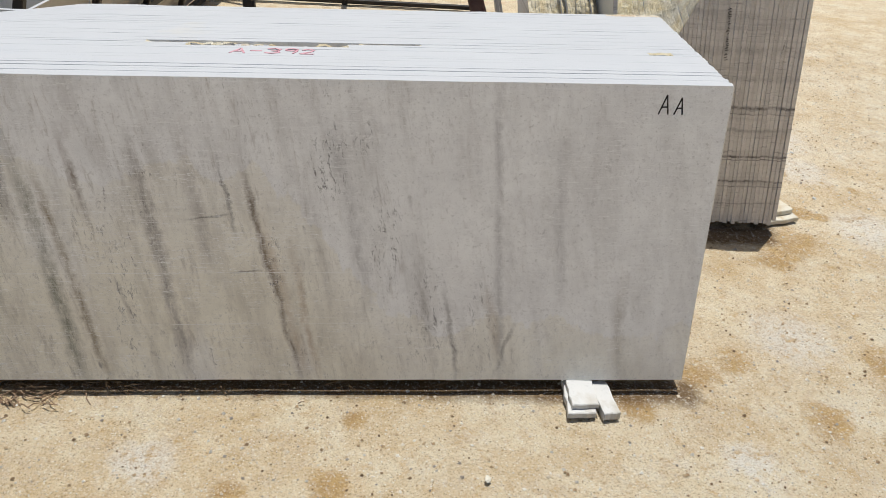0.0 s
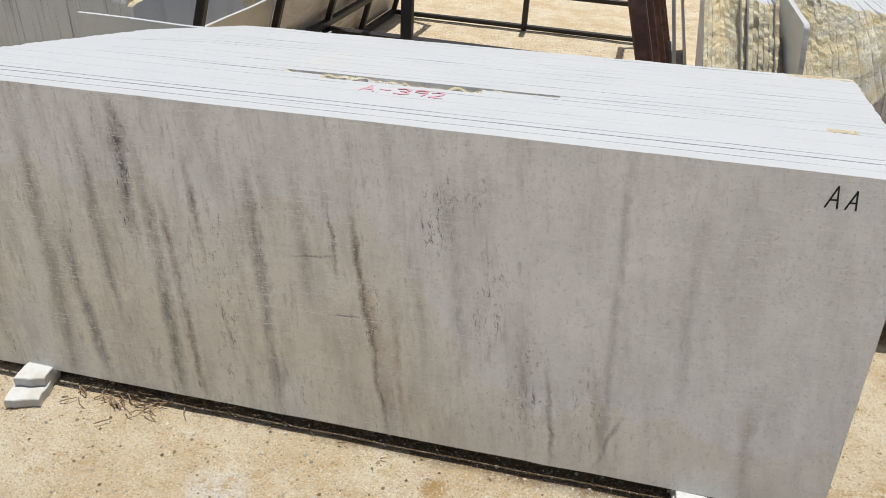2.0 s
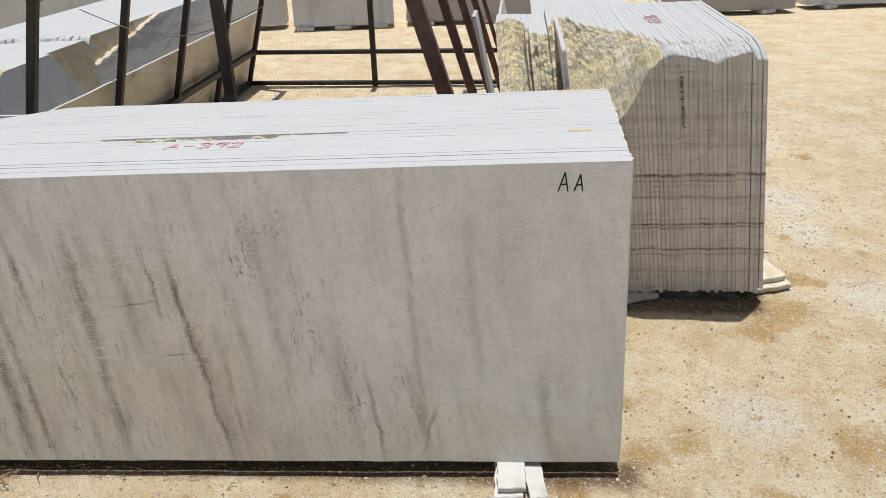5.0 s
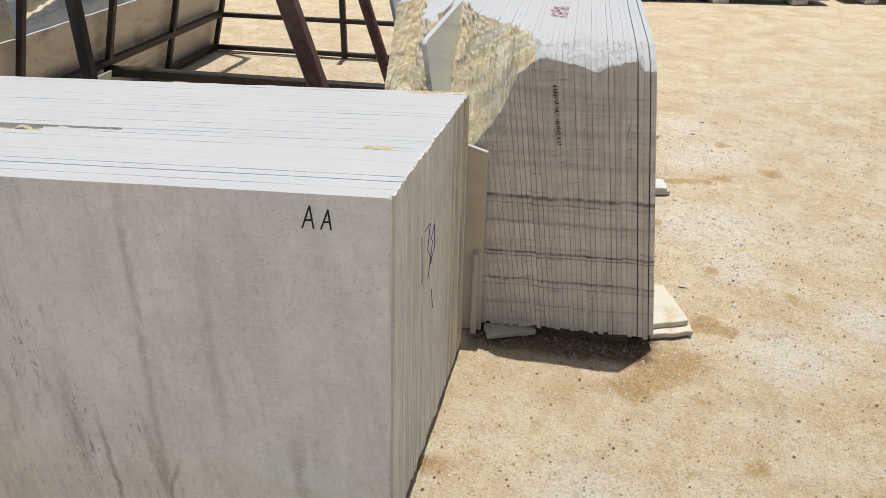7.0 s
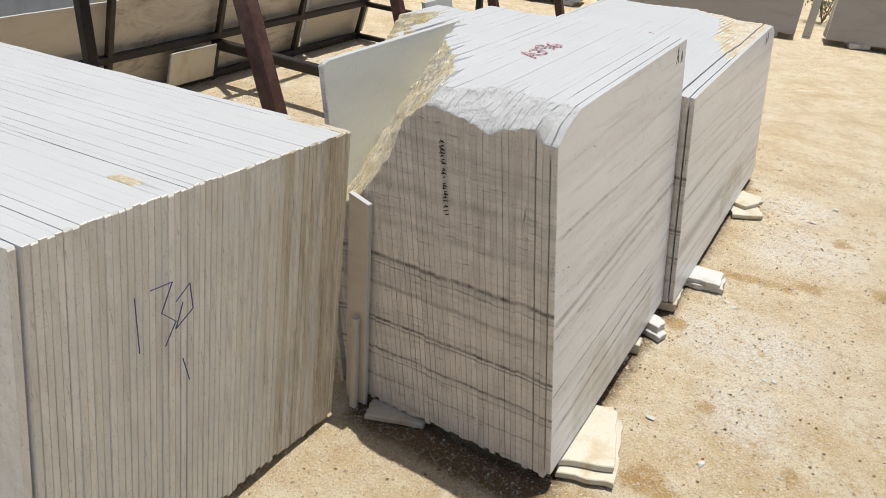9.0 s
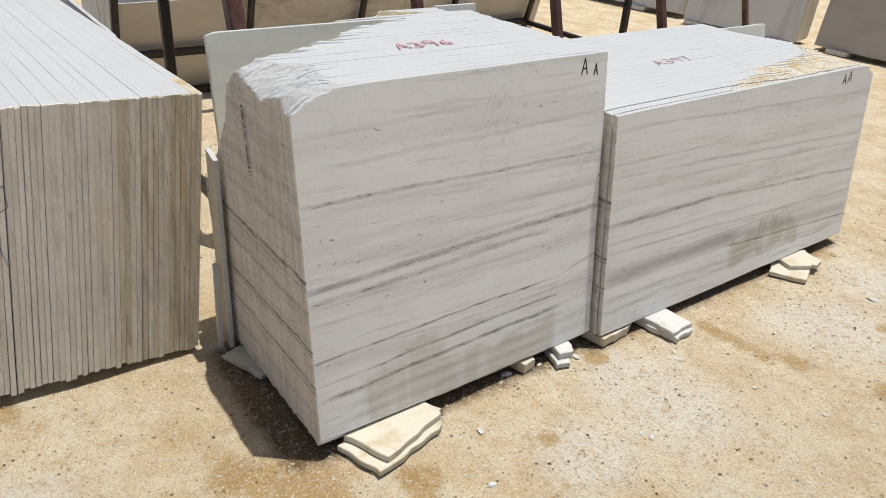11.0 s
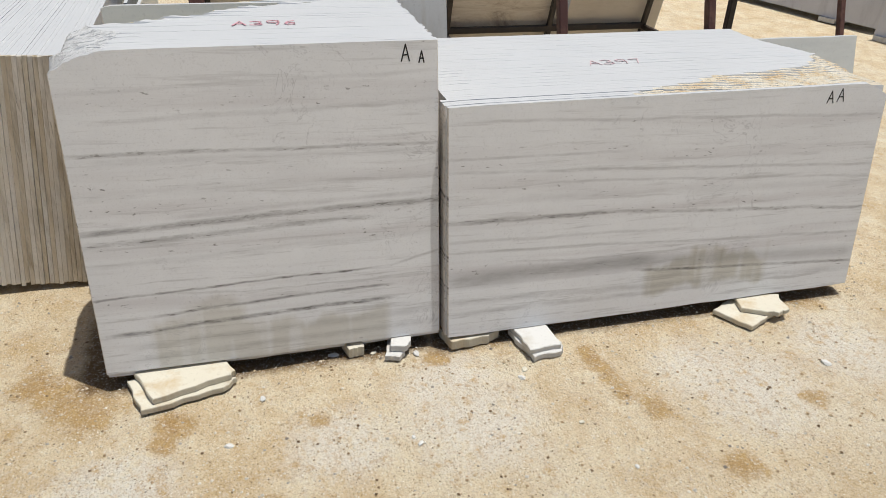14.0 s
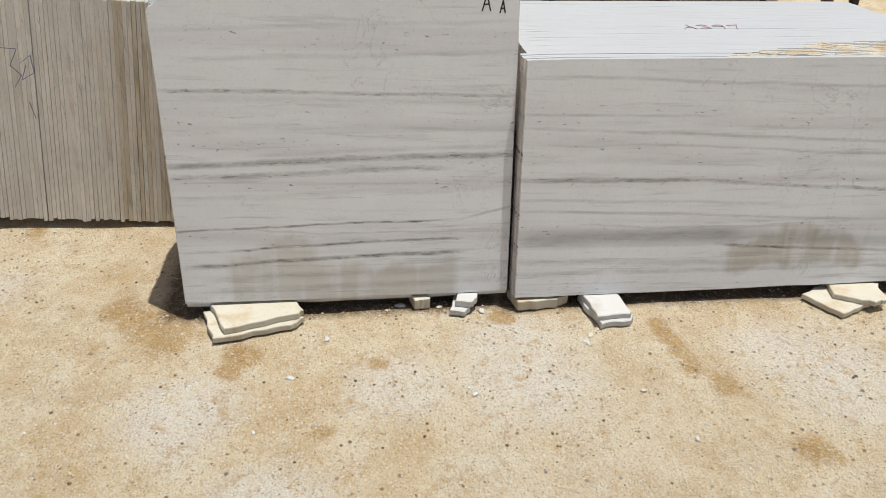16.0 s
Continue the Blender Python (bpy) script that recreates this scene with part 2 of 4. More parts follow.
        c = g.mix(g.math("MULTIPLY", g.math("MULTIPLY", zone, wear), min(1.0, k * 1.7)), c, tint)
        if k > 0.65:
            c = g.mix(g.math("MULTIPLY", zone, pits), c, tuple(v * 0.4 for v in tint))
    flake = g.ramp(g.noise(55, 6, 0.8, co=g.vec(g.math("MULTIPLY", lean, 1.6), y, g.math("MULTIPLY", z, 0.5)), warp=0.6), [(0.56, 0.0), (0.62, 1.0)])
    for px, pz, rx, rz, k in SPECKS:
        d = g.math("ADD", g.math("POWER", g.math("MULTIPLY", g.math("SUBTRACT", x, px), 1 / rx), 2.0), g.math("POWER", g.math("MULTIPLY", g.math("SUBTRACT", z, pz), 1 / rz), 2.0))
        c = g.mix(g.math("MULTIPLY", g.math("MULTIPLY", g.math("SUBTRACT", 1.0, d, True), 1.6, True), g.math("MULTIPLY", flake, k)), c, (0.10, 0.095, 0.10))
    dark = g.math("MULTIPLY", g.ramp(s3, [(0.59, 0.0), (0.68, 1.0)]), g.ramp(g.noise(3.3, 3, co=g.mapped(loc=(3, 0, 1))), [(0.48, 0.0), (0.6, 1.0)]))
    c = g.mix(g.math("MULTIPLY", dark, g.math("ADD", g.math("MULTIPLY", left, 0.8), 0.2)), c, (0.19, 0.17, 0.165))
    for x1, z1, x2, z2 in ((-1.59, 0.60, -1.44, 0.622), (-1.48, 0.43, -1.36, 0.445)):
        at = g.math("ADD", g.math("ADD", z1, g.math("MULTIPLY", g.math("SUBTRACT", x, x1), (z2 - z1) / (x2 - x1))), g.math("MULTIPLY", wob, 0.4))
        near = g.math("SUBTRACT", 1.0, g.math("MULTIPLY", g.math("ABSOLUTE", g.math("SUBTRACT", z, at)), 210.0), True)
        c = g.mix(g.math("MULTIPLY", g.math("MULTIPLY", near, g.band(x, x1, x2, 0.05)), g.math("ADD", 0.25, g.math("MULTIPLY", wear, 0.6))), c, (0.14, 0.13, 0.125))
    for scale, shape, turn, shift, thin, lo in ((14, (0.35, 1, 3.2), 7, (0, 0, 0), 0.006, 0.38), (9, (0.45, 1, 8.0), 4, (5, 0, 3), 0.010, 0.40), (16, (0.30, 1, 6.0), -6, (2, 0, 7), 0.007, 0.44)):
        m = g.noise(scale, 3, 0.6, co=g.mapped(shape, rot=(0, turn, 0), loc=shift), warp=0.3)
        rub = g.ramp(g.math("ABSOLUTE", g.math("SUBTRACT", m, 0.5)), [(0.0, 1.0), (thin, 0.0)])
        rub = g.math("MULTIPLY", rub, g.ramp(g.math("ADD", g.noise(4, 4, 0.7, co=g.mapped(loc=(1 + turn, 0, 9))), g.math("MULTIPLY", z, 0.12)), [(lo + 0.08, 0.0), (lo + 0.22, 0.9)]))
        c = g.mix(rub, c, (0.95, 0.95, 0.955))
    for zz in (0.275, 0.45):
        ln = g.math("SUBTRACT", 1.0, g.math("MULTIPLY", g.math("ABSOLUTE", g.math("SUBTRACT", z, g.math("ADD", zz, g.math("MULTIPLY", x, 0.012)))), 700.0), True)
        c = g.mix(g.math("MULTIPLY", ln, g.ramp(g.noise(5, 2), [(0.42, 0.0), (0.56, 0.9)])), c, (0.92, 0.92, 0.92))
    c = speckle(g, c, 110, (0.42, 0.41, 0.405), 0.4)
    c = speckle(g, c, 320, (0.42, 0.41, 0.405), 0.35)
    r = g.math("SUBTRACT", g.math("ADD", 0.30, g.math("MULTIPLY", g.noise(16), 0.16)), g.math("MULTIPLY", damp_or_shade, 0.08))
    return g.done(c, r, g.noise(60, 4), 0.0006, 0.3)


# y and z of both ends on the face, half height, strength
BANDS_TALL = [(0.0, 0.834, 1.2, 0.80, 0.006, 0.75), (0.0, 0.81, 1.2, 0.775, 0.012, 0.3), (0.0, 0.58, 1.2, 0.595, 0.010, 0.8), (0.0, 0.535, 0.95, 0.55, 0.009, 0.75), (0.3, 0.61, 1.2, 0.625, 0.008, 0.4),
    (0.0, 0.342, 0.95, 0.355, 0.004, 0.95), (1.02, 0.36, 1.2, 0.40, 0.005, 0.7), (0.20, 0.262, 1.0, 0.285, 0.005, 0.9), (0.05, 0.205, 1.0, 0.232, 0.007, 0.95), (0.1, 0.15, 1.2, 0.165, 0.014, 0.4),
    (0.1, 0.105, 1.2, 0.11, 0.012, 0.5), (0.0, 1.02, 1.2, 1.05, 0.006, 0.3), (0.1, 0.93, 1.2, 0.95, 0.008, 0.35), (0.0, 0.70, 1.2, 0.69, 0.014, 0.25), (0.0, 0.46, 1.2, 0.475, 0.010, 0.3)]
BANDS_LOW = [(0.1, 0.878, 1.86, 0.81, 0.006, 0.55), (0.0, 0.75, 0.7, 0.735, 0.005, 0.6), (0.0, 0.705, 1.86, 0.60, 0.006, 0.6), (0.4, 0.64, 1.86, 0.55, 0.005, 0.5), (0.0, 0.515, 0.66, 0.50, 0.008, 0.85), (0.7, 0.495, 1.86, 0.412, 0.007, 0.75),
    (0.0, 0.44, 1.0, 0.40, 0.006, 0.5), (0.0, 0.40, 1.86, 0.30, 0.006, 0.6), (0.0, 0.285, 0.85, 0.275, 0.030, 0.85), (0.7, 0.285, 1.86, 0.21, 0.026, 0.75), (0.8, 0.24, 1.86, 0.165, 0.006, 0.8), (0.0, 0.195, 1.86, 0.13, 0.012, 0.55), (0.0, 0.145, 1.3, 0.13, 0.010, 0.55), (0.0, 0.60, 1.86, 0.52, 0.014, 0.25)]


def marble_front_banded(name, stains, bands):
    """Polished face with level grey bands; stains are (y0, y1, z0, z1, strength) damp patches."""
    g = Mat(name, 0.30)
    x, y, z = g.sep()
    wob = g.math("MULTIPLY", g.math("SUBTRACT", g.noise(1.6, 4), 0.5), 0.035)
    zz = g.math("ADD", z, g.math("ADD", wob, g.math("MULTIPLY", y, 0.02)))
    co = g.vec(g.math("MULTIPLY", x, 0.3), g.math("MULTIPLY", y, 0.045), zz)
    b1 = g.noise(11, 5, 0.6, co=co)
    b2 = g.noise(55, 6, 0.7, co=co)
    b3 = g.noise(85, 3, 0.6, co=g.vec(x, g.math("MULTIPLY", y, 0.35), zz))
    c = g.mix(g.noise(3.5, 6, 0.7), (0.675, 0.685, 0.71), (0.835, 0.845, 0.865))
    lower = g.math("ADD", g.math("MULTIPLY", g.math("SUBTRACT", 0.75, z), 0.5, True), 0.42)
    c = g.mix(g.math("MULTIPLY", g.ramp(b1, [(0.48, 0.0), (0.64, 0.65)]), lower), c, (0.50, 0.47, 0.485))
    c = g.mix(g.math("MULTIPLY", g.ramp(b2, [(0.54, 0.0), (0.65, 0.7)]), lower), c, (0.38, 0.375, 0.38))
    ripple = g.math("MULTIPLY", g.math("SUBTRACT", g.noise(2.4, 6, 0.62), 0.5), 0.028)
    wear = g.ramp(g.noise(34, 6, 0.8, co=g.vec(x, g.math("MULTIPLY", y, 0.22), z)), [(0.32, 0.1), (0.60, 1.0)])
    dash = g.ramp(g.noise(30, 4, 0.7, co=g.vec(x, g.math("MULTIPLY", y, 0.5), g.math("MULTIPLY", z, 3.2))), [(0.57, 0.0), (0.61, 0.9)])
    for y1, z1, y2, z2, w, k in bands:
        at = g.math("ADD", g.math("ADD", z1, g.math("MULTIPLY", g.math("SUBTRACT", y, y1), (z2 - z1) / (y2 - y1))), ripple)
        near = g.math("SUBTRACT", 1.3, g.math("MULTIPLY", g.math("ABSOLUTE", g.math("SUBTRACT", z, at)), 1 / (w * 1.15)), True)
        zone = g.math("MULTIPLY", near, g.band(y, y1 - 0.05, y2 + 0.05, 0.1))
        broken = g.math("ADD", g.math("MULTIPLY", wear, 0.3), 0.45) if w > 0.02 else wear
        c = g.mix(g.math("MULTIPLY", g.math("MULTIPLY", zone, broken), k * (0.8 if k < 0.8 else 1.0)), c, tuple(0.33 - 0.45 * max(0.0, k - 0.6) + d for d in (0.0, -0.004, 0.006)))
        if k >= 0.75 and w < 0.02:
            c = g.mix(g.math("MULTIPLY", g.math("MULTIPLY", zone, dash), min(1.0, k - 0.05)), c, (0.08, 0.072, 0.065))
    spot = g.math("MULTIPLY", g.ramp(b3, [(0.65, 0.0), (0.71, 1.0)]), g.ramp(b1, [(0.48, 0.0), (0.58, 0.85)]))
    c = g.mix(spot, c, (0.16, 0.155, 0.155))
    wet = 0.0
    for y0, y1, z0, z1, k in stains:
        edge = g.math("MULTIPLY", g.math("SUBTRACT", g.noise(7, 4, co=g.vec(x, y, g.math("MULTIPLY", z, 0.3))), 0.5), 0.16)
        zone = g.math("MULTIPLY", g.band(y, y0, y1, 0.035), g.band(g.math("ADD", z, edge), z0, z1, 0.03))
        wet = g.math("MAXIMUM", wet, g.math("MULTIPLY", zone, k))
    drips = g.ramp(g.noise(13, 2, co=g.vec(0.0, y, g.math("MULTIPLY", z, 0.12))), [(0.35, 0.4), (0.5, 1.0)])
    wet = g.math("MULTIPLY", wet, drips)
    c = g.mix(wet, c, g.mix(1.0, c, (0.70, 0.665, 0.57), "MULTIPLY"))
    k = g.noise(4.5, 5, 0.65, co=g.mapped(loc=(0.3, 5.1, 0.9)), warp=0.9)
    line = g.ramp(g.math("ABSOLUTE", g.math("SUBTRACT", k, 0.5)), [(0.0, 1.0), (0.007, 0.0)])
    c = g.mix(g.math("MULTIPLY", line, g.ramp(g.noise(1.9, 2, co=g.mapped(loc=(2, 1, 5))), [(0.55, 0.0), (0.62, 0.5)])), c, (0.34, 0.34, 0.36))
    c = speckle(g, c, 120, (0.45, 0.45, 0.455), 0.3)
    c = speckle(g, c, 300, (0.45, 0.45, 0.455), 0.3)
    return g.done(c, g.math("ADD", 0.26, g.math("MULTIPLY", g.noise(14), 0.16)), g.noise(60, 4), 0.0005, 0.3)


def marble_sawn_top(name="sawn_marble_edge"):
    """White sawn slab edge, set darker than the faces so sunlit tops don't clip; runs of vein and dust, a tone of its
    own for every slab.
    """
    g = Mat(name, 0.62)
    # base white lowered to grey to offset the strong sun on the tops
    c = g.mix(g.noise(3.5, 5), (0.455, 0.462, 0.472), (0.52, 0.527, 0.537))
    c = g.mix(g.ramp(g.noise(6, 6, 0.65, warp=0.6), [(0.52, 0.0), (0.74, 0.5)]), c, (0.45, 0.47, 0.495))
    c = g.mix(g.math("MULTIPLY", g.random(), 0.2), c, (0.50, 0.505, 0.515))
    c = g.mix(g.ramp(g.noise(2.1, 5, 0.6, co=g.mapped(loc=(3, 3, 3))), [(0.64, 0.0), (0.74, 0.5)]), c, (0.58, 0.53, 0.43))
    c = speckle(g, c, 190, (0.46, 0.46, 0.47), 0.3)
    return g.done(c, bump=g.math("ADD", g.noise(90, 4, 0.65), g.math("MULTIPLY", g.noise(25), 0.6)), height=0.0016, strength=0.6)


def marble_end(name, bands, tint, dirt, rust=0.0):
    """Unpolished slab ends: dust, run-off and, where bands is set, level dark veins through the block."""
    g = Mat(name, 0.75, spec=0.3)
    x, y, z = g.sep()
    rnd = g.random()
    seed = g.math("MULTIPLY", rnd, 31.0)
    sx, sy = g.math("ADD", x, seed), g.math("ADD", y, seed)
    c = g.mix(rnd, tuple(v * 0.94 for v in tint), tuple(v * 1.1 for v in tint))
    c = g.mix(g.ramp(g.noise(4.5, 6, 0.7), [(0.42, 0.0), (0.66, 0.5)]), c, tuple(v * 0.8 for v in tint))
    run = g.noise(24, 5, 0.65, co=g.vec(sx, sy, g.math("MULTIPLY", z, 0.11)))
    c = g.mix(g.ramp(run, [(0.50, 0.0), (0.76, 0.6)]), c, dirt)
    if rust:
        far = g.math("MULTIPLY", g.math("SUBTRACT", y, 0.35), 1.5, True)
        stain = g.math("ADD", g.math("MULTIPLY", far, 0.26), g.noise(5, 6, 0.72, co=g.vec(sx, g.math("MULTIPLY", y, 2.2), g.math("MULTIPLY", z, 0.5))))
        c = g.mix(g.ramp(stain, [(0.60, 0.0), (0.86, rust)]), c, (0.52, 0.40, 0.22))
        c = g.mix(g.ramp(g.math("ADD", g.math("MULTIPLY", far, 0.16), g.noise(9, 6, 0.75, co=g.vec(sx, g.math("MULTIPLY", y, 3.0), g.math("MULTIPLY", z, 0.35)))), [(0.62, 0.0), (0.76, rust)]), c, (0.20, 0.15, 0.09))
    blot = g.noise(60, 6, 0.8, co=g.vec(sx, sy, g.math("MULTIPLY", z, 0.16)))
    c = g.mix(g.ramp(blot, [(0.62, 0.0), (0.72, 0.75)]), c, tuple(v * 0.5 for v in dirt))
    if bands:
        ripple = g.math("ADD", g.math("MULTIPLY", g.math("SUBTRACT", g.noise(5, 6, 0.6), 0.5), 0.03), g.math("MULTIPLY", rnd, 0.004))
        zz = g.math("SUBTRACT", g.math("SUBTRACT", z, g.math("MULTIPLY", x, 0.03)), ripple)
        wear = g.ramp(g.noise(16, 6, 0.78, co=g.vec(x, y, g.math("MULTIPLY", z, 1.2))), [(0.36, 0.2), (0.58, 1.0)])
        b = g.noise(14, 6, 0.7, co=g.vec(g.math("MULTIPLY", x, 0.05), 0.0, zz))
        c = g.mix(g.ramp(b, [(0.50, 0.0), (0.66, 0.5)]), c, (0.32, 0.29, 0.27))
        hair = g.noise(70, 6, 0.75, co=g.vec(g.math("MULTIPLY", x, 0.12), 0.0, zz))
        c = g.mix(g.math("MULTIPLY", g.ramp(hair, [(0.56, 0.0), (0.64, 0.7)]), wear), c, (0.20, 0.175, 0.16))
        for z0, w, k in ((0.612, 0.009, 0.95), (0.585, 0.004, 0.6), (0.383, 0.007, 0.95), (0.368, 0.004, 0.85), (0.262, 0.006, 0.85), (0.235, 0.004, 0.6), (0.15, 0.005, 0.45), (0.86, 0.022, 0.3), (0.74, 0.018, 0.3), (0.51, 0.010, 0.4)):
            near = g.math("SUBTRACT", 1.2, g.math("MULTIPLY", g.math("ABSOLUTE", g.math("SUBTRACT", zz, z0)), 1 / w), True)
            c = g.mix(g.math("MULTIPLY", g.math("MULTIPLY", near, wear), k), c, (0.10, 0.088, 0.08))
        wash = g.math("MULTIPLY", g.ramp(g.noise(30, 2, 0.5, co=g.vec(x, 0.0, 0.0)), [(0.55, 0.0), (0.62, 1.0)]), g.ramp(g.math("SUBTRACT", g.noise(4, 4, 0.7), z), [(0.0, 0.0), (0.3, 0.55)]))
        c = g.mix(wash, c, (0.66, 0.625, 0.58))
    streak = g.noise(120, 5, 0.84, co=g.vec(sx, sy, g.math("MULTIPLY", z, 0.05)))
    c = g.mix(g.ramp(streak, [(0.61, 0.0), (0.68, 0.8)]), c, tuple(v * 0.4 for v in dirt))
    c = speckle(g, c, 160, tuple(v * 0.6 for v in tint), 0.5)
    return g.done(c, bump=g.math("ADD", g.noise(120, 4, 0.7), g.math("MULTIPLY", run, 0.8)), height=0.0016, strength=0.6)


def rough_stone(name, lo, mid, hi, scale=9, patch=None):
    """Broken crust: grain over broad patches of a second tone, dark pits between."""
    g = Mat(name, 0.9, spec=0.25)
    a = g.noise(scale, 8, 0.75, warp=0.3)
    c = g.ramp(a, [(0.34, lo), (0.48, mid), (0.62, hi)])
    if patch:
        c = g.mix(g.ramp(g.noise(6.5, 7, 0.75, warp=0.4), [(0.48, 0.0), (0.64, 0.8)]), c, patch)
        c = g.mix(g.ramp(g.noise(4.6, 6, 0.7, co=g.mapped(loc=(2, 8, 1))), [(0.50, 0.0), (0.64, 0.7)]), c, (0.50, 0.48, 0.43))
    c = g.mix(g.ramp(g.noise(scale * 4, 6, 0.8), [(0.28, 0.7), (0.40, 0.0)]), c, tuple(v * 0.45 for v in lo))
    c = g.mix(g.ramp(g.noise(scale * 7, 5, 0.8), [(0.53, 0.0), (0.66, 0.6)]), c, tuple(min(1, v * 1.15) for v in hi))
    return g.done(c, bump=g.math("ADD", a, g.math("MULTIPLY", g.noise(scale * 8, 6, 0.8), 0.7)), height=0.012, strength=0.9)


def plain_stone(name, a, b, streak, rough=0.45, vert=True):
    g = Mat(name, rough)
    x, y, z = g.sep()
    co = g.vec(x, y, g.math("MULTIPLY", z, 0.2)) if vert else g.vec(g.math("MULTIPLY", x, 0.2), g.math("MULTIPLY", y, 0.2), z)
    c = g.mix(g.noise(1.6, 5), a, b)
    c = g.mix(g.ramp(g.noise(7, 6, 0.65, co=co, warp=0.3), [(0.5, 0.0), (0.68, 0.8)]), c, streak)
    c = g.mix(g.math("MULTIPLY", g.random(), 0.3), c, b)
    c = speckle(g, c, 90, tuple(v * 0.75 for v in a), 0.35)
    return g.done(c, bump=g.noise(70, 4), height=0.001, strength=0.35)


def steel_paint(name, base, rust):
    g = Mat(name, 0.5, metal=0.0)
    c = g.mix(g.ramp(g.noise(9, 6, 0.7), [(0.46, 0.0), (0.62, 1.0)]), base, rust)
    c = g.mix(g.ramp(g.noise(55, 4), [(0.60, 0.0), (0.72, 0.25)]), c, (0.10, 0.08, 0.07))
    return g.done(c, bump=g.noise(80, 4), height=0.0012, strength=0.5)


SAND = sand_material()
FACE_A = marble_front_streaked()
FACE_B = marble_front_banded("banded_marble_face", [(0.15, 0.50, -0.1, 0.27, 0.6), (0.15, 1.02, -0.1, 0.21, 0.6), (0.26, 0.48, 0.2, 0.31, 0.45)], BANDS_TALL)
FACE_C = marble_front_banded("banded_marble_face_long", [(0.82, 1.42, 0.12, 0.275, 0.8), (1.02, 1.22, 0.17, 0.31, 1.0), (1.39, 1.42, 0.16, 0.36, 1.0), (0.62, 0.66, -0.05, 0.16, 0.4)], BANDS_LOW)
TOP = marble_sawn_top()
END_A = marble_end("dusty_slab_end", False, (0.80, 0.775, 0.73), (0.56, 0.50, 0.42), 0.3)
END_OLD = marble_end("weathered_slab_end", False, (0.72, 0.67, 0.58), (0.34, 0.27, 0.18), 0.4)
END_B = marble_end("veined_slab_end", True, (0.70, 0.66, 0.615), (0.40, 0.36, 0.32))
YELLOW = rough_stone("yellow_rough_stone", (0.46, 0.37, 0.22), (0.64, 0.56, 0.39), (0.74, 0.70, 0.58), 13, (0.62, 0.50, 0.24))
WHITE_ROUGH = rough_stone("white_broken_stone", (0.54, 0.545, 0.55), (0.61, 0.615, 0.62), (0.66, 0.66, 0.665), 14)
ORANGE = rough_stone("orange_rough_stone", (0.52, 0.35, 0.17), (0.64, 0.55, 0.41), (0.70, 0.66, 0.57), 11)
SHIM_WHITE = plain_stone("white_offcut_stone", (0.52, 0.51, 0.485), (0.62, 0.615, 0.60), (0.40, 0.35, 0.27), 0.7)
SHIM_CREAM = plain_stone("cream_offcut_stone", (0.52, 0.475, 0.375), (0.64, 0.61, 0.52), (0.44, 0.31, 0.15), 0.6)
GREY_STACK = plain_stone("grey_marble_face", (0.58, 0.58, 0.61), (0.68, 0.68, 0.71), (0.48, 0.475, 0.50), 0.4)
DARK_STACK = plain_stone("grey_brown_marble_face", (0.38, 0.355, 0.345), (0.46, 0.435, 0.42), (0.30, 0.275, 0.265), 0.4, False)
BLUE_GREY = plain_stone("blue_grey_marble_face", (0.52, 0.545, 0.57), (0.64, 0.665, 0.69), (0.41, 0.43, 0.455), 0.5)
TAN_SLAB = plain_stone("tan_grey_slab_face", (0.52, 0.46, 0.38), (0.60, 0.545, 0.46), (0.42, 0.36, 0.29), 0.4, False)
def banded_block():
    """Blue-grey stone with broad wavy pale bands."""
    g = Mat("wavy_banded_stone", 0.5)
    x, y, z = g.sep()
    zz = g.math("ADD", z, g.math("MULTIPLY", g.math("SUBTRACT", g.noise(1.5, 4, 0.6), 0.5), 0.28))
    b = g.noise(6.5, 6, 0.6, co=g.vec(0.0, g.math("MULTIPLY", y, 0.12), zz))
    c = g.ramp(b, [(0.36, (0.30, 0.325, 0.35)), (0.46, (0.42, 0.45, 0.475)), (0.52, (0.60, 0.63, 0.65)), (0.62, (0.50, 0.53, 0.555))])
    c = g.mix(g.ramp(g.noise(9, 6, 0.7), [(0.5, 0.0), (0.7, 0.4)]), c, (0.36, 0.38, 0.40))
    return g.done(c, bump=g.noise(70, 4), height=0.001, strength=0.35)


def veined_tan():
    """Shaded tan slab face with smoky level clouds and eyes."""
    g = Mat("clouded_tan_slab_face", 0.4)
    x, y, z = g.sep()
    n1 = g.noise(4.5, 7, 0.7, co=g.vec(x, g.math("MULTIPLY", y, 0.45), g.math("MULTIPLY", z, 1.6)), warp=1.2)
    c = g.ramp(n1, [(0.36, (0.30, 0.25, 0.20)), (0.47, (0.50, 0.44, 0.36)), (0.58, (0.60, 0.55, 0.47)), (0.7, (0.40, 0.35, 0.29))])
    return g.done(c, bump=g.noise(70, 4), height=0.001, strength=0.35)


WAVY = banded_block()
TAN_VEINED = veined_tan()
PALE_SLAB = plain_stone("pale_green_white_slab_face", (0.60, 0.62, 0.60), (0.69, 0.705, 0.69), (0.53, 0.55, 0.54), 0.3, False)
STEEL_RED = steel_paint("red_oxide_steel", (0.085, 0.035, 0.028), (0.15, 0.075, 0.055))
STEEL_BLACK = steel_paint("dark_brown_steel", (0.012, 0.009, 0.008), (0.028, 0.016, 0.012))
INK = Mat("black_marker_ink", 0.6).done((0.012, 0.012, 0.014))
BLUE_INK = Mat("blue_crayon", 0.7).done((0.05, 0.08, 0.24))
FAINT_INK = Mat("faded_red_paint_mark", 0.6).done((0.62, 0.45, 0.47))
RED_INK = Mat("red_paint_mark", 0.6).done((0.62, 0.32, 0.36))
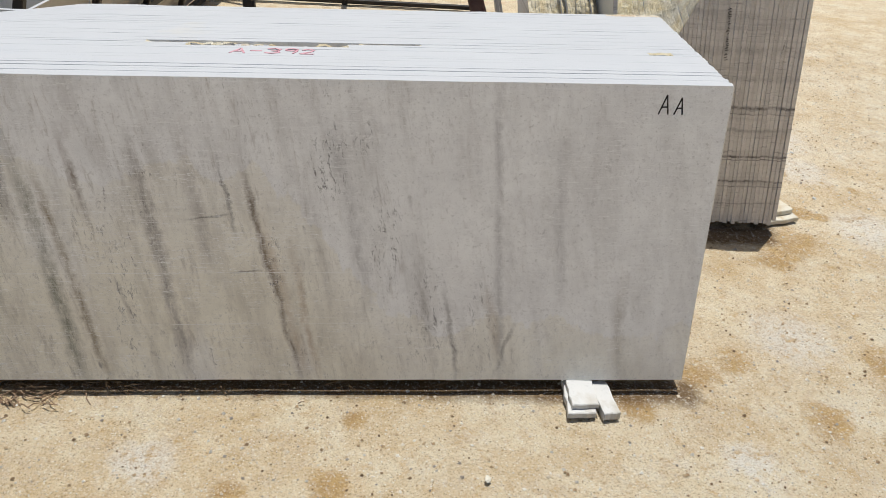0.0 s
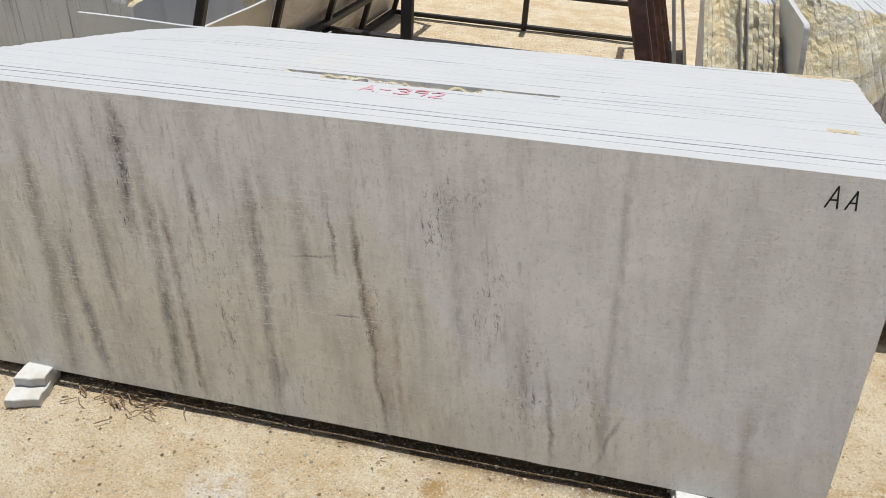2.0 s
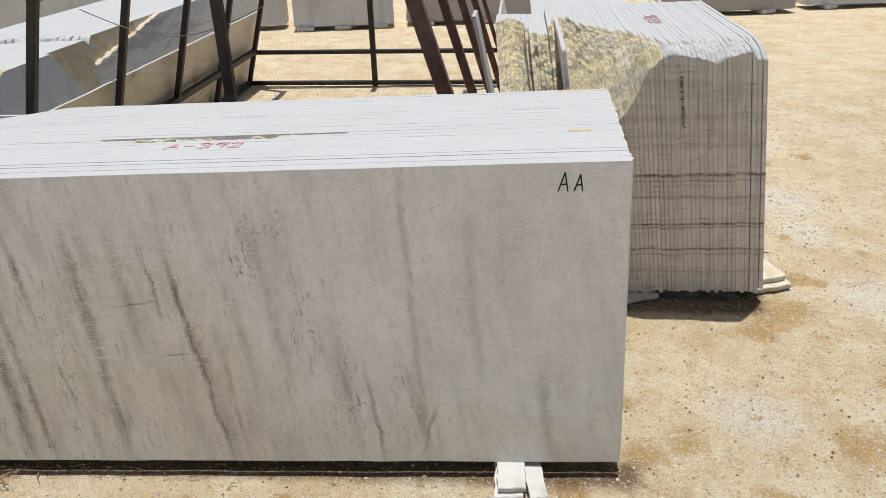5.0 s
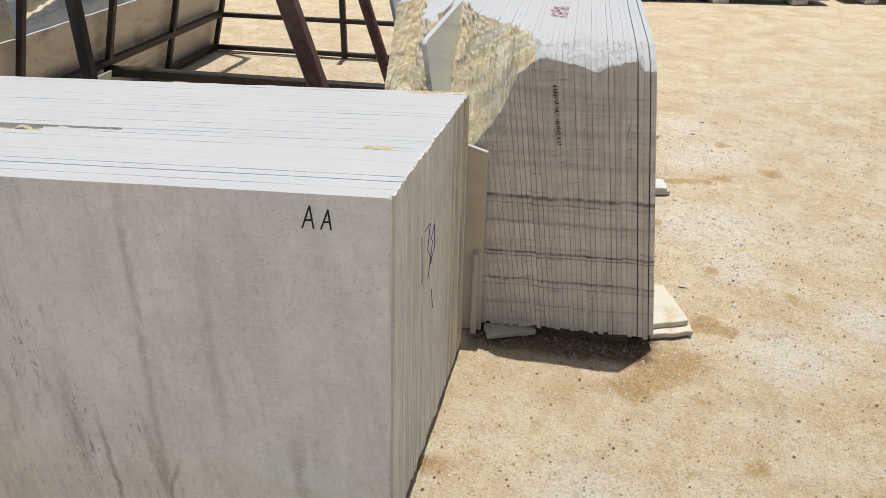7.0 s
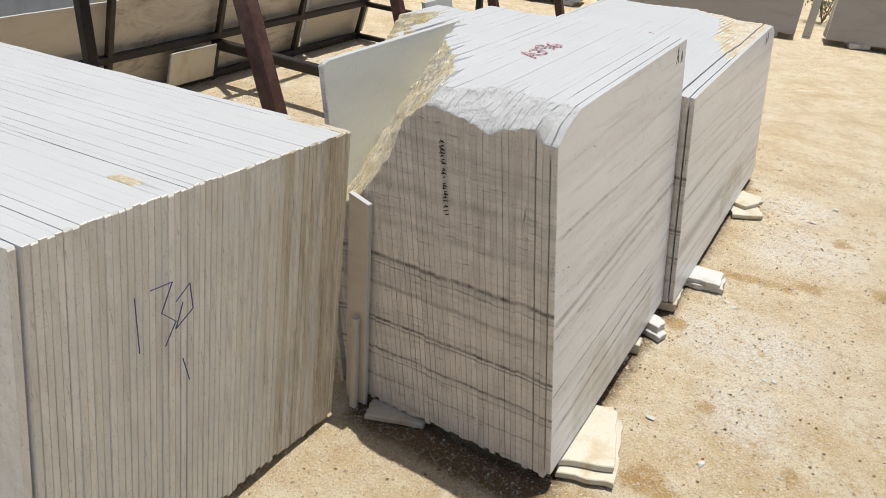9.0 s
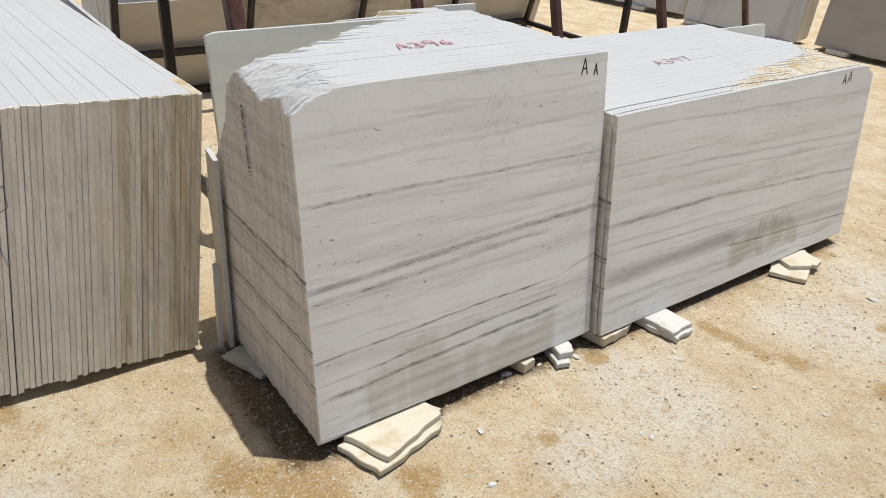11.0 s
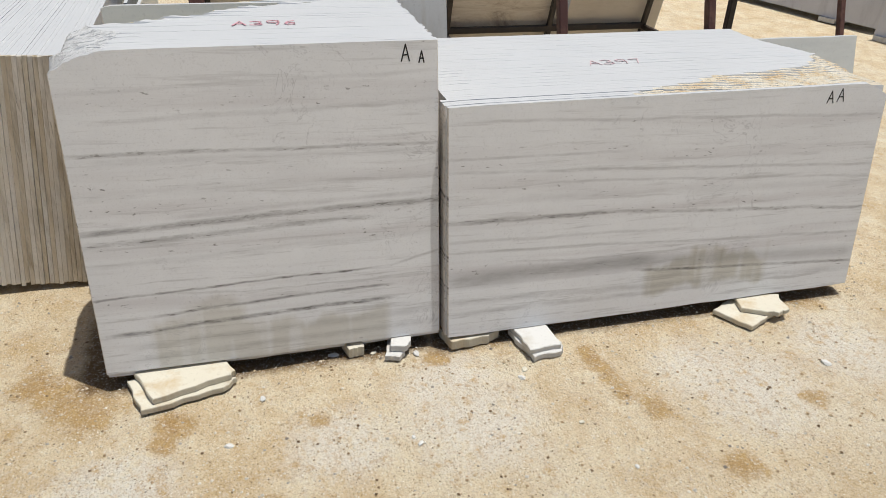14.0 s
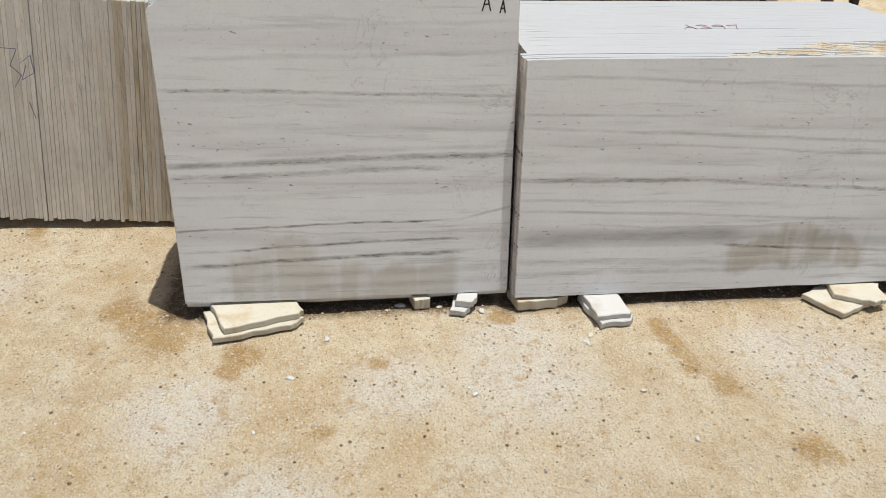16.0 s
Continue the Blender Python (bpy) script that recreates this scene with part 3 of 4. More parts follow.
TWIG = plain_stone("dry_twig_bark", (0.20, 0.13, 0.08), (0.30, 0.21, 0.13), (0.12, 0.08, 0.05), 0.9)
WIRE = Mat("thin_wire", 0.5, 0.6).done((0.22, 0.2, 0.19))
LEAF = plain_stone("dusty_leaf", (0.07, 0.10, 0.035), (0.11, 0.14, 0.06), (0.14, 0.12, 0.06), 0.7)


# ---- mesh helpers ----
def part(name, bm, material, parent=None, label="", smooth=False):
    """Link a bmesh as one mesh object, under a parent if one is given."""
    me = bpy.data.meshes.new(name)
    bm.normal_update()
    bm.to_mesh(me)
    bm.free()
    for m in material if isinstance(material, (list, tuple)) else [material]:
        me.materials.append(m)
    if smooth:
        me.polygons.foreach_set("use_smooth", [True] * len(me.polygons))
    ob = new(name, me)
    ob.parent = parent
    if label:
        ob["label"] = label
    return ob


def thing(name, at, label, category, group="", kind=""):
    ob = new(name)
    ob.empty_display_size = 0.1
    ob.location = at
    return tagged(ob, label, category, group, kind)


def rag(p, q, step, amp, rng, kind, field=None):
    """A worn edge from p to q as points (u, z, kind), without q."""
    n = max(1, int(math.dist(p, q) / step))
    out = []
    dx, dz = q[0] - p[0], q[1] - p[1]
    l = math.hypot(dx, dz) or 1
    for i in range(n):
        k = i / n + (rng.uniform(-0.3, 0.3) / n if i else 0)
        d = rng.uniform(-amp, amp * 0.3) if i else 0
        if field is not None:
            # neighbours share one rough surface
            k = i / n
            at = Vector((p[0] + dx * k, p[1] + dz * k, 0))
            d = amp * (1.6 * noise.noise(at * 16 + Vector((0, 0, field * 0.30))) + 1.0 * noise.noise(at * 55 + Vector((7, 0, field * 1.03)))) + rng.uniform(-0.06, 0.06) * amp
        out.append((p[0] + dx * k - dz / l * d, p[1] + dz * k + dx / l * d, kind))
    return out


def slab_mesh(outline, at, thick, lean, axis, worn=0.0005, rugged=1.0, inset=0.0035, slope=None):
    """A slab from its outline (u, z, kind of the edge that follows), standing with its face along axis 'x' or 'y'.
    Kinds are material slots: 0 face, 1 top, 2 end, 3 rough, 4 rough of a second kind. lean: metres back for each metre of height."""
    bm = bmesh.new()
    cu = sum(p[0] for p in outline) / len(outline)
    cz = sum(p[1] for p in outline) / len(outline)
    lo, hi = min(p[0] for p in outline), max(p[0] for p in outline)
    m = len(outline)
    broken = [outline[i][2] >= 3 or outline[i - 1][2] >= 3 for i in range(m)]
    levels = [(0, 1), (worn, 0), (thick - worn, 0), (thick, 1)]
    if any(broken):
        levels[2:2] = [(thick * 0.3, 0), (thick * 0.55, 0), (thick * 0.8, 0)]
    rings = []
    for d, edge in levels:
        ring = []
        for (u, z, _), crack in zip(outline, broken):
            end = u < lo + 0.03 or u > hi - 0.03
            iu = edge * (inset if end else worn)
            uu = u + (iu if u < cu else -iu)
            zz = z + (worn if z < cz else -worn) * edge
            if crack and slope:
                # the break runs on into the next slab
                du, dz = slope(zz)
                uu, zz = uu + du * d / thick, zz + dz * d / thick
            if crack:
                kk = 0.6 * rugged if any(e[2] == 3 for e in outline) else 0.45
                at3 = Vector((u, z, at + d))
                uu += kk * (0.007 * noise.noise(at3 * 70) + 0.004 * noise.noise(at3 * 190))
                zz += kk * (0.007 * noise.noise(at3 * 70 + Vector((9, 0, 0))) + 0.005 * noise.noise(at3 * 190))
            dd = min(max(d, 0.0013), thick - 0.0013) if end and not edge else d
            n = at + dd + lean * zz
            ring.append(bm.verts.new((uu, n, zz) if axis == "x" else (-n, uu, zz)))
        rings.append(ring)
    for r in range(len(rings) - 1):
        for i in range(m):
            j = (i + 1) % m
            f = bm.faces.new((rings[r][i], rings[r][j], rings[r + 1][j], rings[r + 1][i]))
            f.material_index = outline[i][2]
            f.smooth = outline[i][2] >= 3
    bm.faces.new(rings[0]).material_index = 0
    bm.faces.new(rings[-1]).material_index = 0
    bmesh.ops.recalc_face_normals(bm, faces=bm.faces)
    return bm


def bar(bm, p, q, w, d, up=Vector((0, 0, 1))):
    """A square tube from p to q, w wide and d deep, with slightly worn corners."""
    p, q = Vector(p), Vector(q)
    way = (q - p).normalized()
    side = way.cross(up)
    side = side.normalized() if side.length > 0.01 else Vector((1, 0, 0))
    top = side.cross(way)
    c = 0.12
    shape = [(-0.5 + c, -0.5), (0.5 - c, -0.5), (0.5, -0.5 + c), (0.5, 0.5 - c), (0.5 - c, 0.5), (-0.5 + c, 0.5), (-0.5, 0.5 - c), (-0.5, -0.5 + c)]
    a = [bm.verts.new(p + side * s * w + top * t * d) for s, t in shape]
    b = [bm.verts.new(q + side * s * w + top * t * d) for s, t in shape]
    for i in range(8):
        bm.faces.new((a[i], a[(i + 1) % 8], b[(i + 1) % 8], b[i]))
    bm.faces.new(a[::-1])
    bm.faces.new(b)


GLYPHS = {
    "A": [[(0, 0), (0.5, 1), (1, 0)], [(0.2, 0.36), (0.82, 0.38)]],
    "3": [[(0.05, 0.9), (0.5, 1), (0.9, 0.8), (0.75, 0.55), (0.4, 0.5), (0.85, 0.42), (0.95, 0.18), (0.5, 0), (0.05, 0.1)]],
    "9": [[(0.9, 0.75), (0.6, 0.5), (0.15, 0.6), (0.1, 0.88), (0.5, 1), (0.88, 0.88), (0.9, 0.4), (0.75, 0)]],
    "6": [[(0.8, 1), (0.3, 0.8), (0.1, 0.3), (0.4, 0), (0.85, 0.1), (0.85, 0.4), (0.45, 0.5), (0.12, 0.3)]],
    "2": [[(0.1, 0.8), (0.4, 1), (0.85, 0.85), (0.75, 0.5), (0.1, 0.02), (0.95, 0)]],
    "7": [[(0.05, 0.95), (0.9, 1), (0.45, 0)]],
    "-": [[(0.15, 0.5), (0.85, 0.5)]],
}


def strokes(name, lines, width, place, material, parent, label=""):
    """Handwriting: each line of (a, b) points becomes a thin ribbon, laid on a surface by place(a, b, lift)."""
    bm = bmesh.new()
    for line in lines:
        pts = [Vector(p) for p in line]
        for p, q in zip(pts, pts[1:]):
            e = (q - p).normalized()
            s = Vector((-e.y, e.x)) * width / 2
            p, q = p - e * width * 0.3, q + e * width * 0.3
            ring = [p + s, p - s, q - s, q + s]
            lo = [bm.verts.new(place(v.x, v.y, -0.001)) for v in ring]
            hi = [bm.verts.new(place(v.x, v.y, 0.0008)) for v in ring]
            bm.faces.new(hi)
            for i in range(4):
                bm.faces.new((lo[i], lo[(i + 1) % 4], hi[(i + 1) % 4], hi[i]))
    bmesh.ops.recalc_face_normals(bm, faces=bm.faces)
    return part(name, bm, material, parent, label)


def word(text, w, h, gap, rng, slant=0.0):
    """One list of strokes for every character."""
    out, a = [], 0.0
    for ch in text:
        k = rng.uniform(0.9, 1.1)
        dz = rng.uniform(-0.06, 0.06) * h
        out.append([[(a + p[0] * w * k + slant * p[1] * h, dz + p[1] * h * k) for p in line] for line in GLYPHS[ch]])
        a += w * k + gap
    return out


def write(characters, width, place, material, parent, label):
    for lines in characters:
        strokes("letter", lines, width, place, material, parent, label)


def lerp(x, table):
    if x <= table[0][0]:
        return table[0][1]
    for (a, p), (b, q) in zip(table, table[1:]):
        if x <= b:
            return p + (q - p) * (x - a) / (b - a)
    return table[-1][1]


# ---- ground ----
def ground():
    def steps(lo, hi, step, far):
        a = list(np.arange(lo, hi + step / 2, step))
        d, x = step, hi
        right, left = [], []
        while x < far:
            d *= 1.5
            x += d
            right.append(x)
            left.append(lo - (x - hi))
        return left[::-1] + a + right

    xs, ys = steps(-3.0, 5.5, 0.05, 600), steps(0.0, 8.0, 0.05, 600)
    verts = []
    for y in ys:
        for x in xs:
            near = 1.0 if abs(x) < 14 and -6 < y < 16 else 0.0
            z = 0.008 * noise.noise((x * 1.1, y * 1.1, 0)) + 0.006 * noise.noise((x * 5, y * 5, 3)) - 0.006
            dip = min(0.075, 0.026 * max(0.0, 0.75 - x)) * min(1.0, max(0.0, (3.3 - y) / 0.6))
            verts.append((x, y, z * near - dip))
    w = len(xs)
    faces = [(j * w + i, j * w + i + 1, (j + 1) * w + i + 1, (j + 1) * w + i) for j in range(len(ys) - 1) for i in range(w - 1)]
    me = bpy.data.meshes.new("ground")
    me.from_pydata(verts, [], faces)
    me.polygons.foreach_set("use_smooth", [True] * len(faces))
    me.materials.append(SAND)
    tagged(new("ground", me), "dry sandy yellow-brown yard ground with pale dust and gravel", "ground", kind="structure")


ground()


# ---- stack of slabs with the long streaked face ----
def stack_long():
    rng = random.Random(3)
    base = Vector((0.888, 1.865, 0.0))
    st = thing("marble_slab_stack", base, "long white marble slab stack with grey-brown streaked polished face", "slab stack", "slab stacks in the yard")
    st.rotation_euler = (0, radians(-1.4), radians(1.8))
    n, pitch = 56, 0.01822
    for k in range(n):
        at = k * pitch + (0.008 if k > 0 else 0.0) + (0.003 if k > 22 else 0.0) + (0.002 if k > 44 else 0.0)
        back = k / (n - 1)
        lean = 0.165 - 0.05 * back
        t = pitch - (0.0003 if rng.random() < 0.3 else rng.uniform(0.0006, 0.0018))
        top = 1.015 - 0.036 * back + rng.uniform(-0.0013, 0.0013)
        low = 0.055 - 0.035 * back + rng.uniform(-0.009, 0.009)
        if k == 0:
            top, low = 1.018, 0.055
        right = rng.uniform(-0.0018, 0.0018) + 0.066 * back
        if 0 < k < 4:
            right += 0.004
        left = -2.88 + 0.25 * back + rng.uniform(-0.006, 0.006)
        dip = 0.05 * max(0.0, back - 0.35) / 0.65
        o = rag((left, low), (right, low), 0.12, 0.003, rng, 2)
        o += rag((right, low), (right + 0.012, top - 0.008), 0.16, 0.0012, rng, 2)
        o += [(right + 0.012, top - 0.006 * rng.random(), 2)]
        right += 0.012
        if k in (19, 20):
            o += rag((right - 0.003, top), (-0.06, top), 0.1, 0.001, rng, 1)
            o += rag((-0.06, top), (-0.14, top), 0.02, 0.004, rng, 3)
            o += rag((-0.14, top), (-2.2, top), 0.2, 0.001, rng, 1)
        elif k >= n - 2:
            o += rag((right - 0.003, top), (-0.14, top), 0.02, 0.003, rng, 4)
            o += rag((-0.14, top), (-2.2, top), 0.1, 0.002, rng, 1)
        elif 21 <= k <= 23:
            # the sawn slot with its broken yellow filling
            a, b = (-1.12, -1.64) if k < 23 else (-0.88, -1.78)
            o += rag((right - 0.003, top), (a, top), 0.2, 0.0015, rng, 1)
            d = 0.03 if k < 23 else 0.014
            o += rag((a, top), (a - 0.03, top - d), 0.02, 0.004, rng, 3)
            o += rag((a - 0.03, top - d), (b + 0.03, top - d), 0.025, 0.014, rng, 3)
            o += rag((b + 0.03, top - d), (b, top), 0.02, 0.004, rng, 3)
            o += rag((b, top), (-2.2, top), 0.2, 0.0015, rng, 1)
        else:
            o += rag((right - 0.003, top), (-2.2, top), 0.14, 0.0009, rng, 1)
        o += rag((-2.2, top), (left, top - dip), 0.2, 0.0009, rng, 1)
        o += rag((left, top - dip), (left, low), 0.2, 0.002, rng, 2)
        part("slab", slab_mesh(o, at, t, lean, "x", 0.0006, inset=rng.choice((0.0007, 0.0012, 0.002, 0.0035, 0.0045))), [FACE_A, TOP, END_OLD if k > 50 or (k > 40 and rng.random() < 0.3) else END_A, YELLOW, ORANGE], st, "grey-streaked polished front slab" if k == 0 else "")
    face = lambda a, b, lift: (a, 0.165 * b - lift, b)
    write(word("AA", 0.026, 0.05, 0.018, rng, 0.12), 0.0042, lambda a, b, l: face(a - 0.199, b + 0.938, l), INK, st, "black handwritten letters")
    top = lambda a, b, lift: (a - 1.476, 0.440 + b, 1.0073 + lift - 0.036 * b)
    write(word("A-392", 0.045, 0.056, 0.008, rng, 0.05), 0.0065, top, RED_INK, st, "red painted number on the top")
    for i in range(22):
        bm = bmesh.new()
        bmesh.ops.create_icosphere(bm, subdivisions=1, radius=rng.uniform(0.008, 0.019))
        c = Vector((rng.uniform(-1.56, -1.13), 0.554 + rng.uniform(-0.014, 0.014), 0.985 + rng.uniform(-0.004, 0.006)))
        for v in bm.verts:
            v.co = Vector((v.co.x * 1.5, v.co.y, v.co.z * 0.8)) * (1 + 0.5 * noise.noise(v.co * 60 + c * 20)) + c
        part("rubble", bm, (YELLOW, WHITE_ROUGH, ORANGE)[i % 3], st)
    end = lambda a, b, lift: (0.040 + lift + 0.066 * a + 0.012 * b, 0.375 + a + 0.145 * b, 0.645 + b)
    scribble = [[(0.0, 0.02), (-0.01, 0.16)], [(0.03, 0.16), (0.09, 0.155), (0.06, 0.09), (0.1, 0.05), (0.07, 0.0)], [(0.10, 0.10), (0.14, 0.13), (0.15, 0.06), (0.10, 0.03), (0.12, 0.09)], [(0.12, -0.06), (0.14, -0.13)]]
    for line in scribble:
        strokes("marking", [line], 0.0018, end, BLUE_INK, st, "blue crayon stroke on the slab ends")
    return st


# ---- stack with the broken shoulder ----
def stack_broken():
    rng = random.Random(8)
    base = Vector((1.668, 3.03, 0.0))
    st = thing("marble_slab_stack", base, "tall grey-banded white marble slab stack with broken yellow shoulder", "slab stack", "slab stacks in the yard")
    n, pitch, lean = 58, 0.0188, 0.138
    z_end = [(0.33, 0.52), (0.60, 0.60), (0.70, 0.60), (0.76, 0.68), (0.90, 0.80), (0.985, 0.91), (1.03, 0.98), (1.06, 1.055), (1.14, 1.11), (1.25, 1.098), (1.32, 1.075), (1.40, 1.105), (1.46, 1.128), (1.478, 1.09), (1.52, 1.088)]
    y_top = [(0.40, 3.92), (0.45, 4.05), (0.50, 4.16), (0.575, 3.95), (0.615, 3.65), (0.70, 3.60), (0.73, 3.95), (0.86, 3.60), (1.0, 3.42), (1.11, 3.24), (1.15, 3.10), (1.3, 3.22), (1.45, 3.19), (1.53, 3.185)]
    for k in range(n):
        at = k * pitch + (0.003 if k > 0 else 0) + (0.003 if k > 2 else 0)
        xt = base.x - at - lean * 1.08
        t = pitch - (0.0001 if rng.random() < 0.6 else rng.uniform(0.0003, 0.0010))
        top = (1.146 - 0.03 * k / n if xt > 0.7 else 1.085) + rng.uniform(-0.0008, 0.0008)
        low = (0.062 if k == 0 else 0.045 - 0.03 * k / n) + rng.uniform(-0.008, 0.008) * (k > 0)
        far = 1.20 + rng.uniform(-0.006, 0.006) + 0.045 * k / n
        near = 0.012 * k / n + rng.uniform(-0.0012, 0.0012)
        ze = lerp(xt, z_end) + 0.012 * noise.noise((k * 0.45, 0, 0)) * (k > 1)
        yt = lerp(xt, y_top) - base.y + 0.03 * noise.noise((k * 0.35, 5, 0)) * (k > 1)
        ze2 = lerp(xt - pitch, z_end) + 0.012 * noise.noise((k * 0.45 + 0.45, 0, 0))
        yt2 = lerp(xt - pitch, y_top) - base.y + 0.03 * noise.noise((k * 0.35 + 0.35, 5, 0))
        rough = 3 if xt < 1.13 else 4
        # one slab stands unbroken in the crust
        whole = 0.725 < xt <= 0.745
        if whole:
            near, ze, yt, rough = 0.065, top - 0.008, 0.10, 4
        elif xt < 0.72:
            near += 0.05 + 0.16 * min(1.0, (0.72 - xt) / 0.1)
        mid = 0.5 if rough == 3 else 0.3
        ramp = None
        if k > 1 and not whole and abs(yt2 - yt) < 0.09:
            ramp = lambda z, a=ze, b=top, dy=yt2 - yt, dz=ze2 - ze: (dy * min(1.0, max(0.0, (z - a) / max(0.01, b - a))), dz * (1 - min(1.0, max(0.0, (z - a) / max(0.01, b - a)))))
        o = rag((near, low), (far, low), 0.10, 0.004, rng, 2)
        o += rag((far, low), (far, top - 0.004), 0.2, 0.001, rng, 2)
        o += rag((far - 0.002, top), (yt, top), 0.12, 0.0009, rng, 1)
        m = (near + (yt - near) * mid, ze + (top - ze) * (0.55 if rough == 3 else 0.45))
        amp = 0.003 if k < 2 or whole else 0.007 if rough == 3 else 0.004
        o += rag((yt, top), m, 0.009, amp * 1.2, rng, rough, k)
        o += rag(m, (near + 0.004, ze), 0.009, amp, rng, rough, k)
        o += rag((near, ze - 0.004), (near, low), 0.2, 0.001, rng, 2)
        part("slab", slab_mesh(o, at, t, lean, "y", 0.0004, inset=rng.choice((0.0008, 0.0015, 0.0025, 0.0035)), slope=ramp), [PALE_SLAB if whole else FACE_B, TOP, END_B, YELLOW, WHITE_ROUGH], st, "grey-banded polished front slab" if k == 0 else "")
    face = lambda a, b, lift: (-lean * b + lift, a, b)
    write(word("A", 0.028, 0.055, 0, rng, 0.02), 0.0045, lambda a, b, l: face(a + 1.075, b + 1.078, l), INK, st, "black handwritten letter")
    write(word("A", 0.018, 0.038, 0, rng, 0.02), 0.0045, lambda a, b, l: face(a + 1.135, b + 1.075, l), INK, st, "black handwritten letter")
    top = lambda a, b, lift: (-0.465 - b, 0.545 + a, 1.141 + lift)
    write(word("A396", 0.047, 0.062, 0.012, rng, 0.05), 0.0055, top, RED_INK, st, "red painted number on the top")
    # an unreadable line of writing up the slab ends
    r2 = random.Random(5)
    lines, b = [], 0.0
    while b < 0.25:
        s = r2.uniform(0.005, 0.011)
        lines.append([(r2.uniform(-0.004, 0.002), b), (r2.uniform(0.006, 0.012), b + s * 0.5)])
        if r2.random() < 0.6:
            lines.append([(r2.uniform(0.003, 0.012), b + s * 0.3), (r2.uniform(-0.003, 0.006), b + s * 0.8)])
        b += s + (0.012 if r2.random() < 0.15 else 0.003)
    for line in lines:
        strokes("marking", [line], 0.0028, lambda a, b, l: (-0.445 + a - 0.138 * b, -0.004 - l, 0.81 + 0.85 * b), INK, st, "line of small black handwriting")
    return st


# ---- lower long stack ----
def stack_low():
    rng = random.Random(12)
    base = Vector((1.708, 4.255, 0.0))
    st = thing("marble_slab_stack", base, "low grey-banded white marble slab stack with orange broken corner", "slab stack", "slab stacks in the yard")
    n, pitch, lean = 50, 0.0188, 0.132
    y_break = [(1.10, 9.0), (1.15, 6.08), (1.25, 6.02), (1.32, 5.92), (1.37, 5.70), (1.41, 5.36), (1.46, 5.30), (1.50, 5.10), (1.56, 4.98)]
    for k in range(n):
        at = k * pitch + (0.005 if k > 0 else 0) + (0.008 if k > 2 else 0)
        xt = base.x - at - lean * 0.93
        t = pitch - (0.0 if rng.random() < 0.9 else 0.0005)
        top = 0.935 + rng.uniform(-0.0003, 0.0003)
        low = 0.052 + rng.uniform(-0.006, 0.006) * (k > 0)
        near = rng.uniform(-0.0012, 0.0012) + (0.02 if k > 3 else 0) - (0.006 if 0 < k < 4 else 0)
        far = 1.865 + rng.uniform(-0.006, 0.006)
        if xt < 1.14:
            far = lerp(xt, [(0.6, 1.76), (0.87, 1.76), (1.14, 1.865)]) + rng.uniform(-0.005, 0.005)
        o = rag((near, low), (far, low), 0.12, 0.003, rng, 2)
        yb = lerp(xt, y_break) - base.y + 0.06 * noise.noise((k * 0.4, 9, 0)) + rng.uniform(-0.008, 0.008)
        if k == 0:
            o += rag((far, low), (far - 0.004, 0.885), 0.2, 0.001, rng, 2)
            o += rag((far - 0.004, 0.885), (far - 0.11, top), 0.03, 0.003, rng, 4)
            o += rag((far - 0.11, top), (near, top), 0.12, 0.0009, rng, 1)
        elif yb < far - 0.02:
            drop = min(0.018, 0.006 + 0.022 * (far - yb))
            ym = min(yb + 0.34, 0.5 * (yb + far))
            o += rag((far, low), (far - 0.01, top - drop), 0.2, 0.001, rng, 2)
            o += rag((far - 0.01, top - drop), (ym, top - drop * 0.8), 0.012, 0.003, rng, 3, k)
            o += rag((ym, top - drop * 0.8), (yb, top), 0.012, 0.003, rng, 3, k)
            o += rag((yb, top), (near, top), 0.12, 0.0009, rng, 1)
        else:
            o += rag((far, low), (far, top), 0.2, 0.001, rng, 2)
            o += rag((far - 0.002, top), (near, top), 0.12, 0.0009, rng, 1)
        o += rag((near, top - 0.003), (near, low), 0.2, 0.001, rng, 2)
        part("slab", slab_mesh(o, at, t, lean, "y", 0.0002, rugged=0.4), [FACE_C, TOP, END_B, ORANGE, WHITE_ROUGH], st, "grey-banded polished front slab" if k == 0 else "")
    face = lambda a, b, lift: (-lean * b + lift, a, b)
    write(word("AA", 0.03, 0.048, 0.018, rng, 0.06), 0.0042, lambda a, b, l: face(a + 1.565, b + 0.868, l), INK, st, "black handwritten letters")
    top = lambda a, b, lift: (-0.54 - b, 0.73 + a, 0.938 + lift)
    write(word("A397", 0.05, 0.06, 0.014, rng, 0.05), 0.0042, top, FAINT_INK, st, "faded red painted number on the top")
    return st


stack_long()
stack_broken()
stack_low()


# ---- single slabs standing by the stacks ----
def lone_slab(name, p, length, height, thick, lean, axis, material, label, notch=0.0, seed=0, rise=0.0):
    """A slab with its foot at p, its length along axis; it leans back by lean for each metre of height."""
    rng = random.Random(seed)
    o = rag((0, 0), (length, 0), 0.1, 0.003, rng, 1)
    o += rag((length, 0), (length - 0.004, height + rise - notch), 0.12, 0.002, rng, 1)
    if notch:
        o += rag((length - 0.004, height + rise - notch), (length - 0.06, height + rise), 0.02, 0.003, rng, 1)
    o += rag((length - 0.06 if notch else length - 0.004, height + rise), (0.004, height), 0.08, 0.003, rng, 1)
    o += rag((0.004, height), (0, 0), 0.12, 0.002, rng, 1)
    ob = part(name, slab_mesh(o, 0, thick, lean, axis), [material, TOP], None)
    ob.location = p
    return tagged(ob, label, "slab")


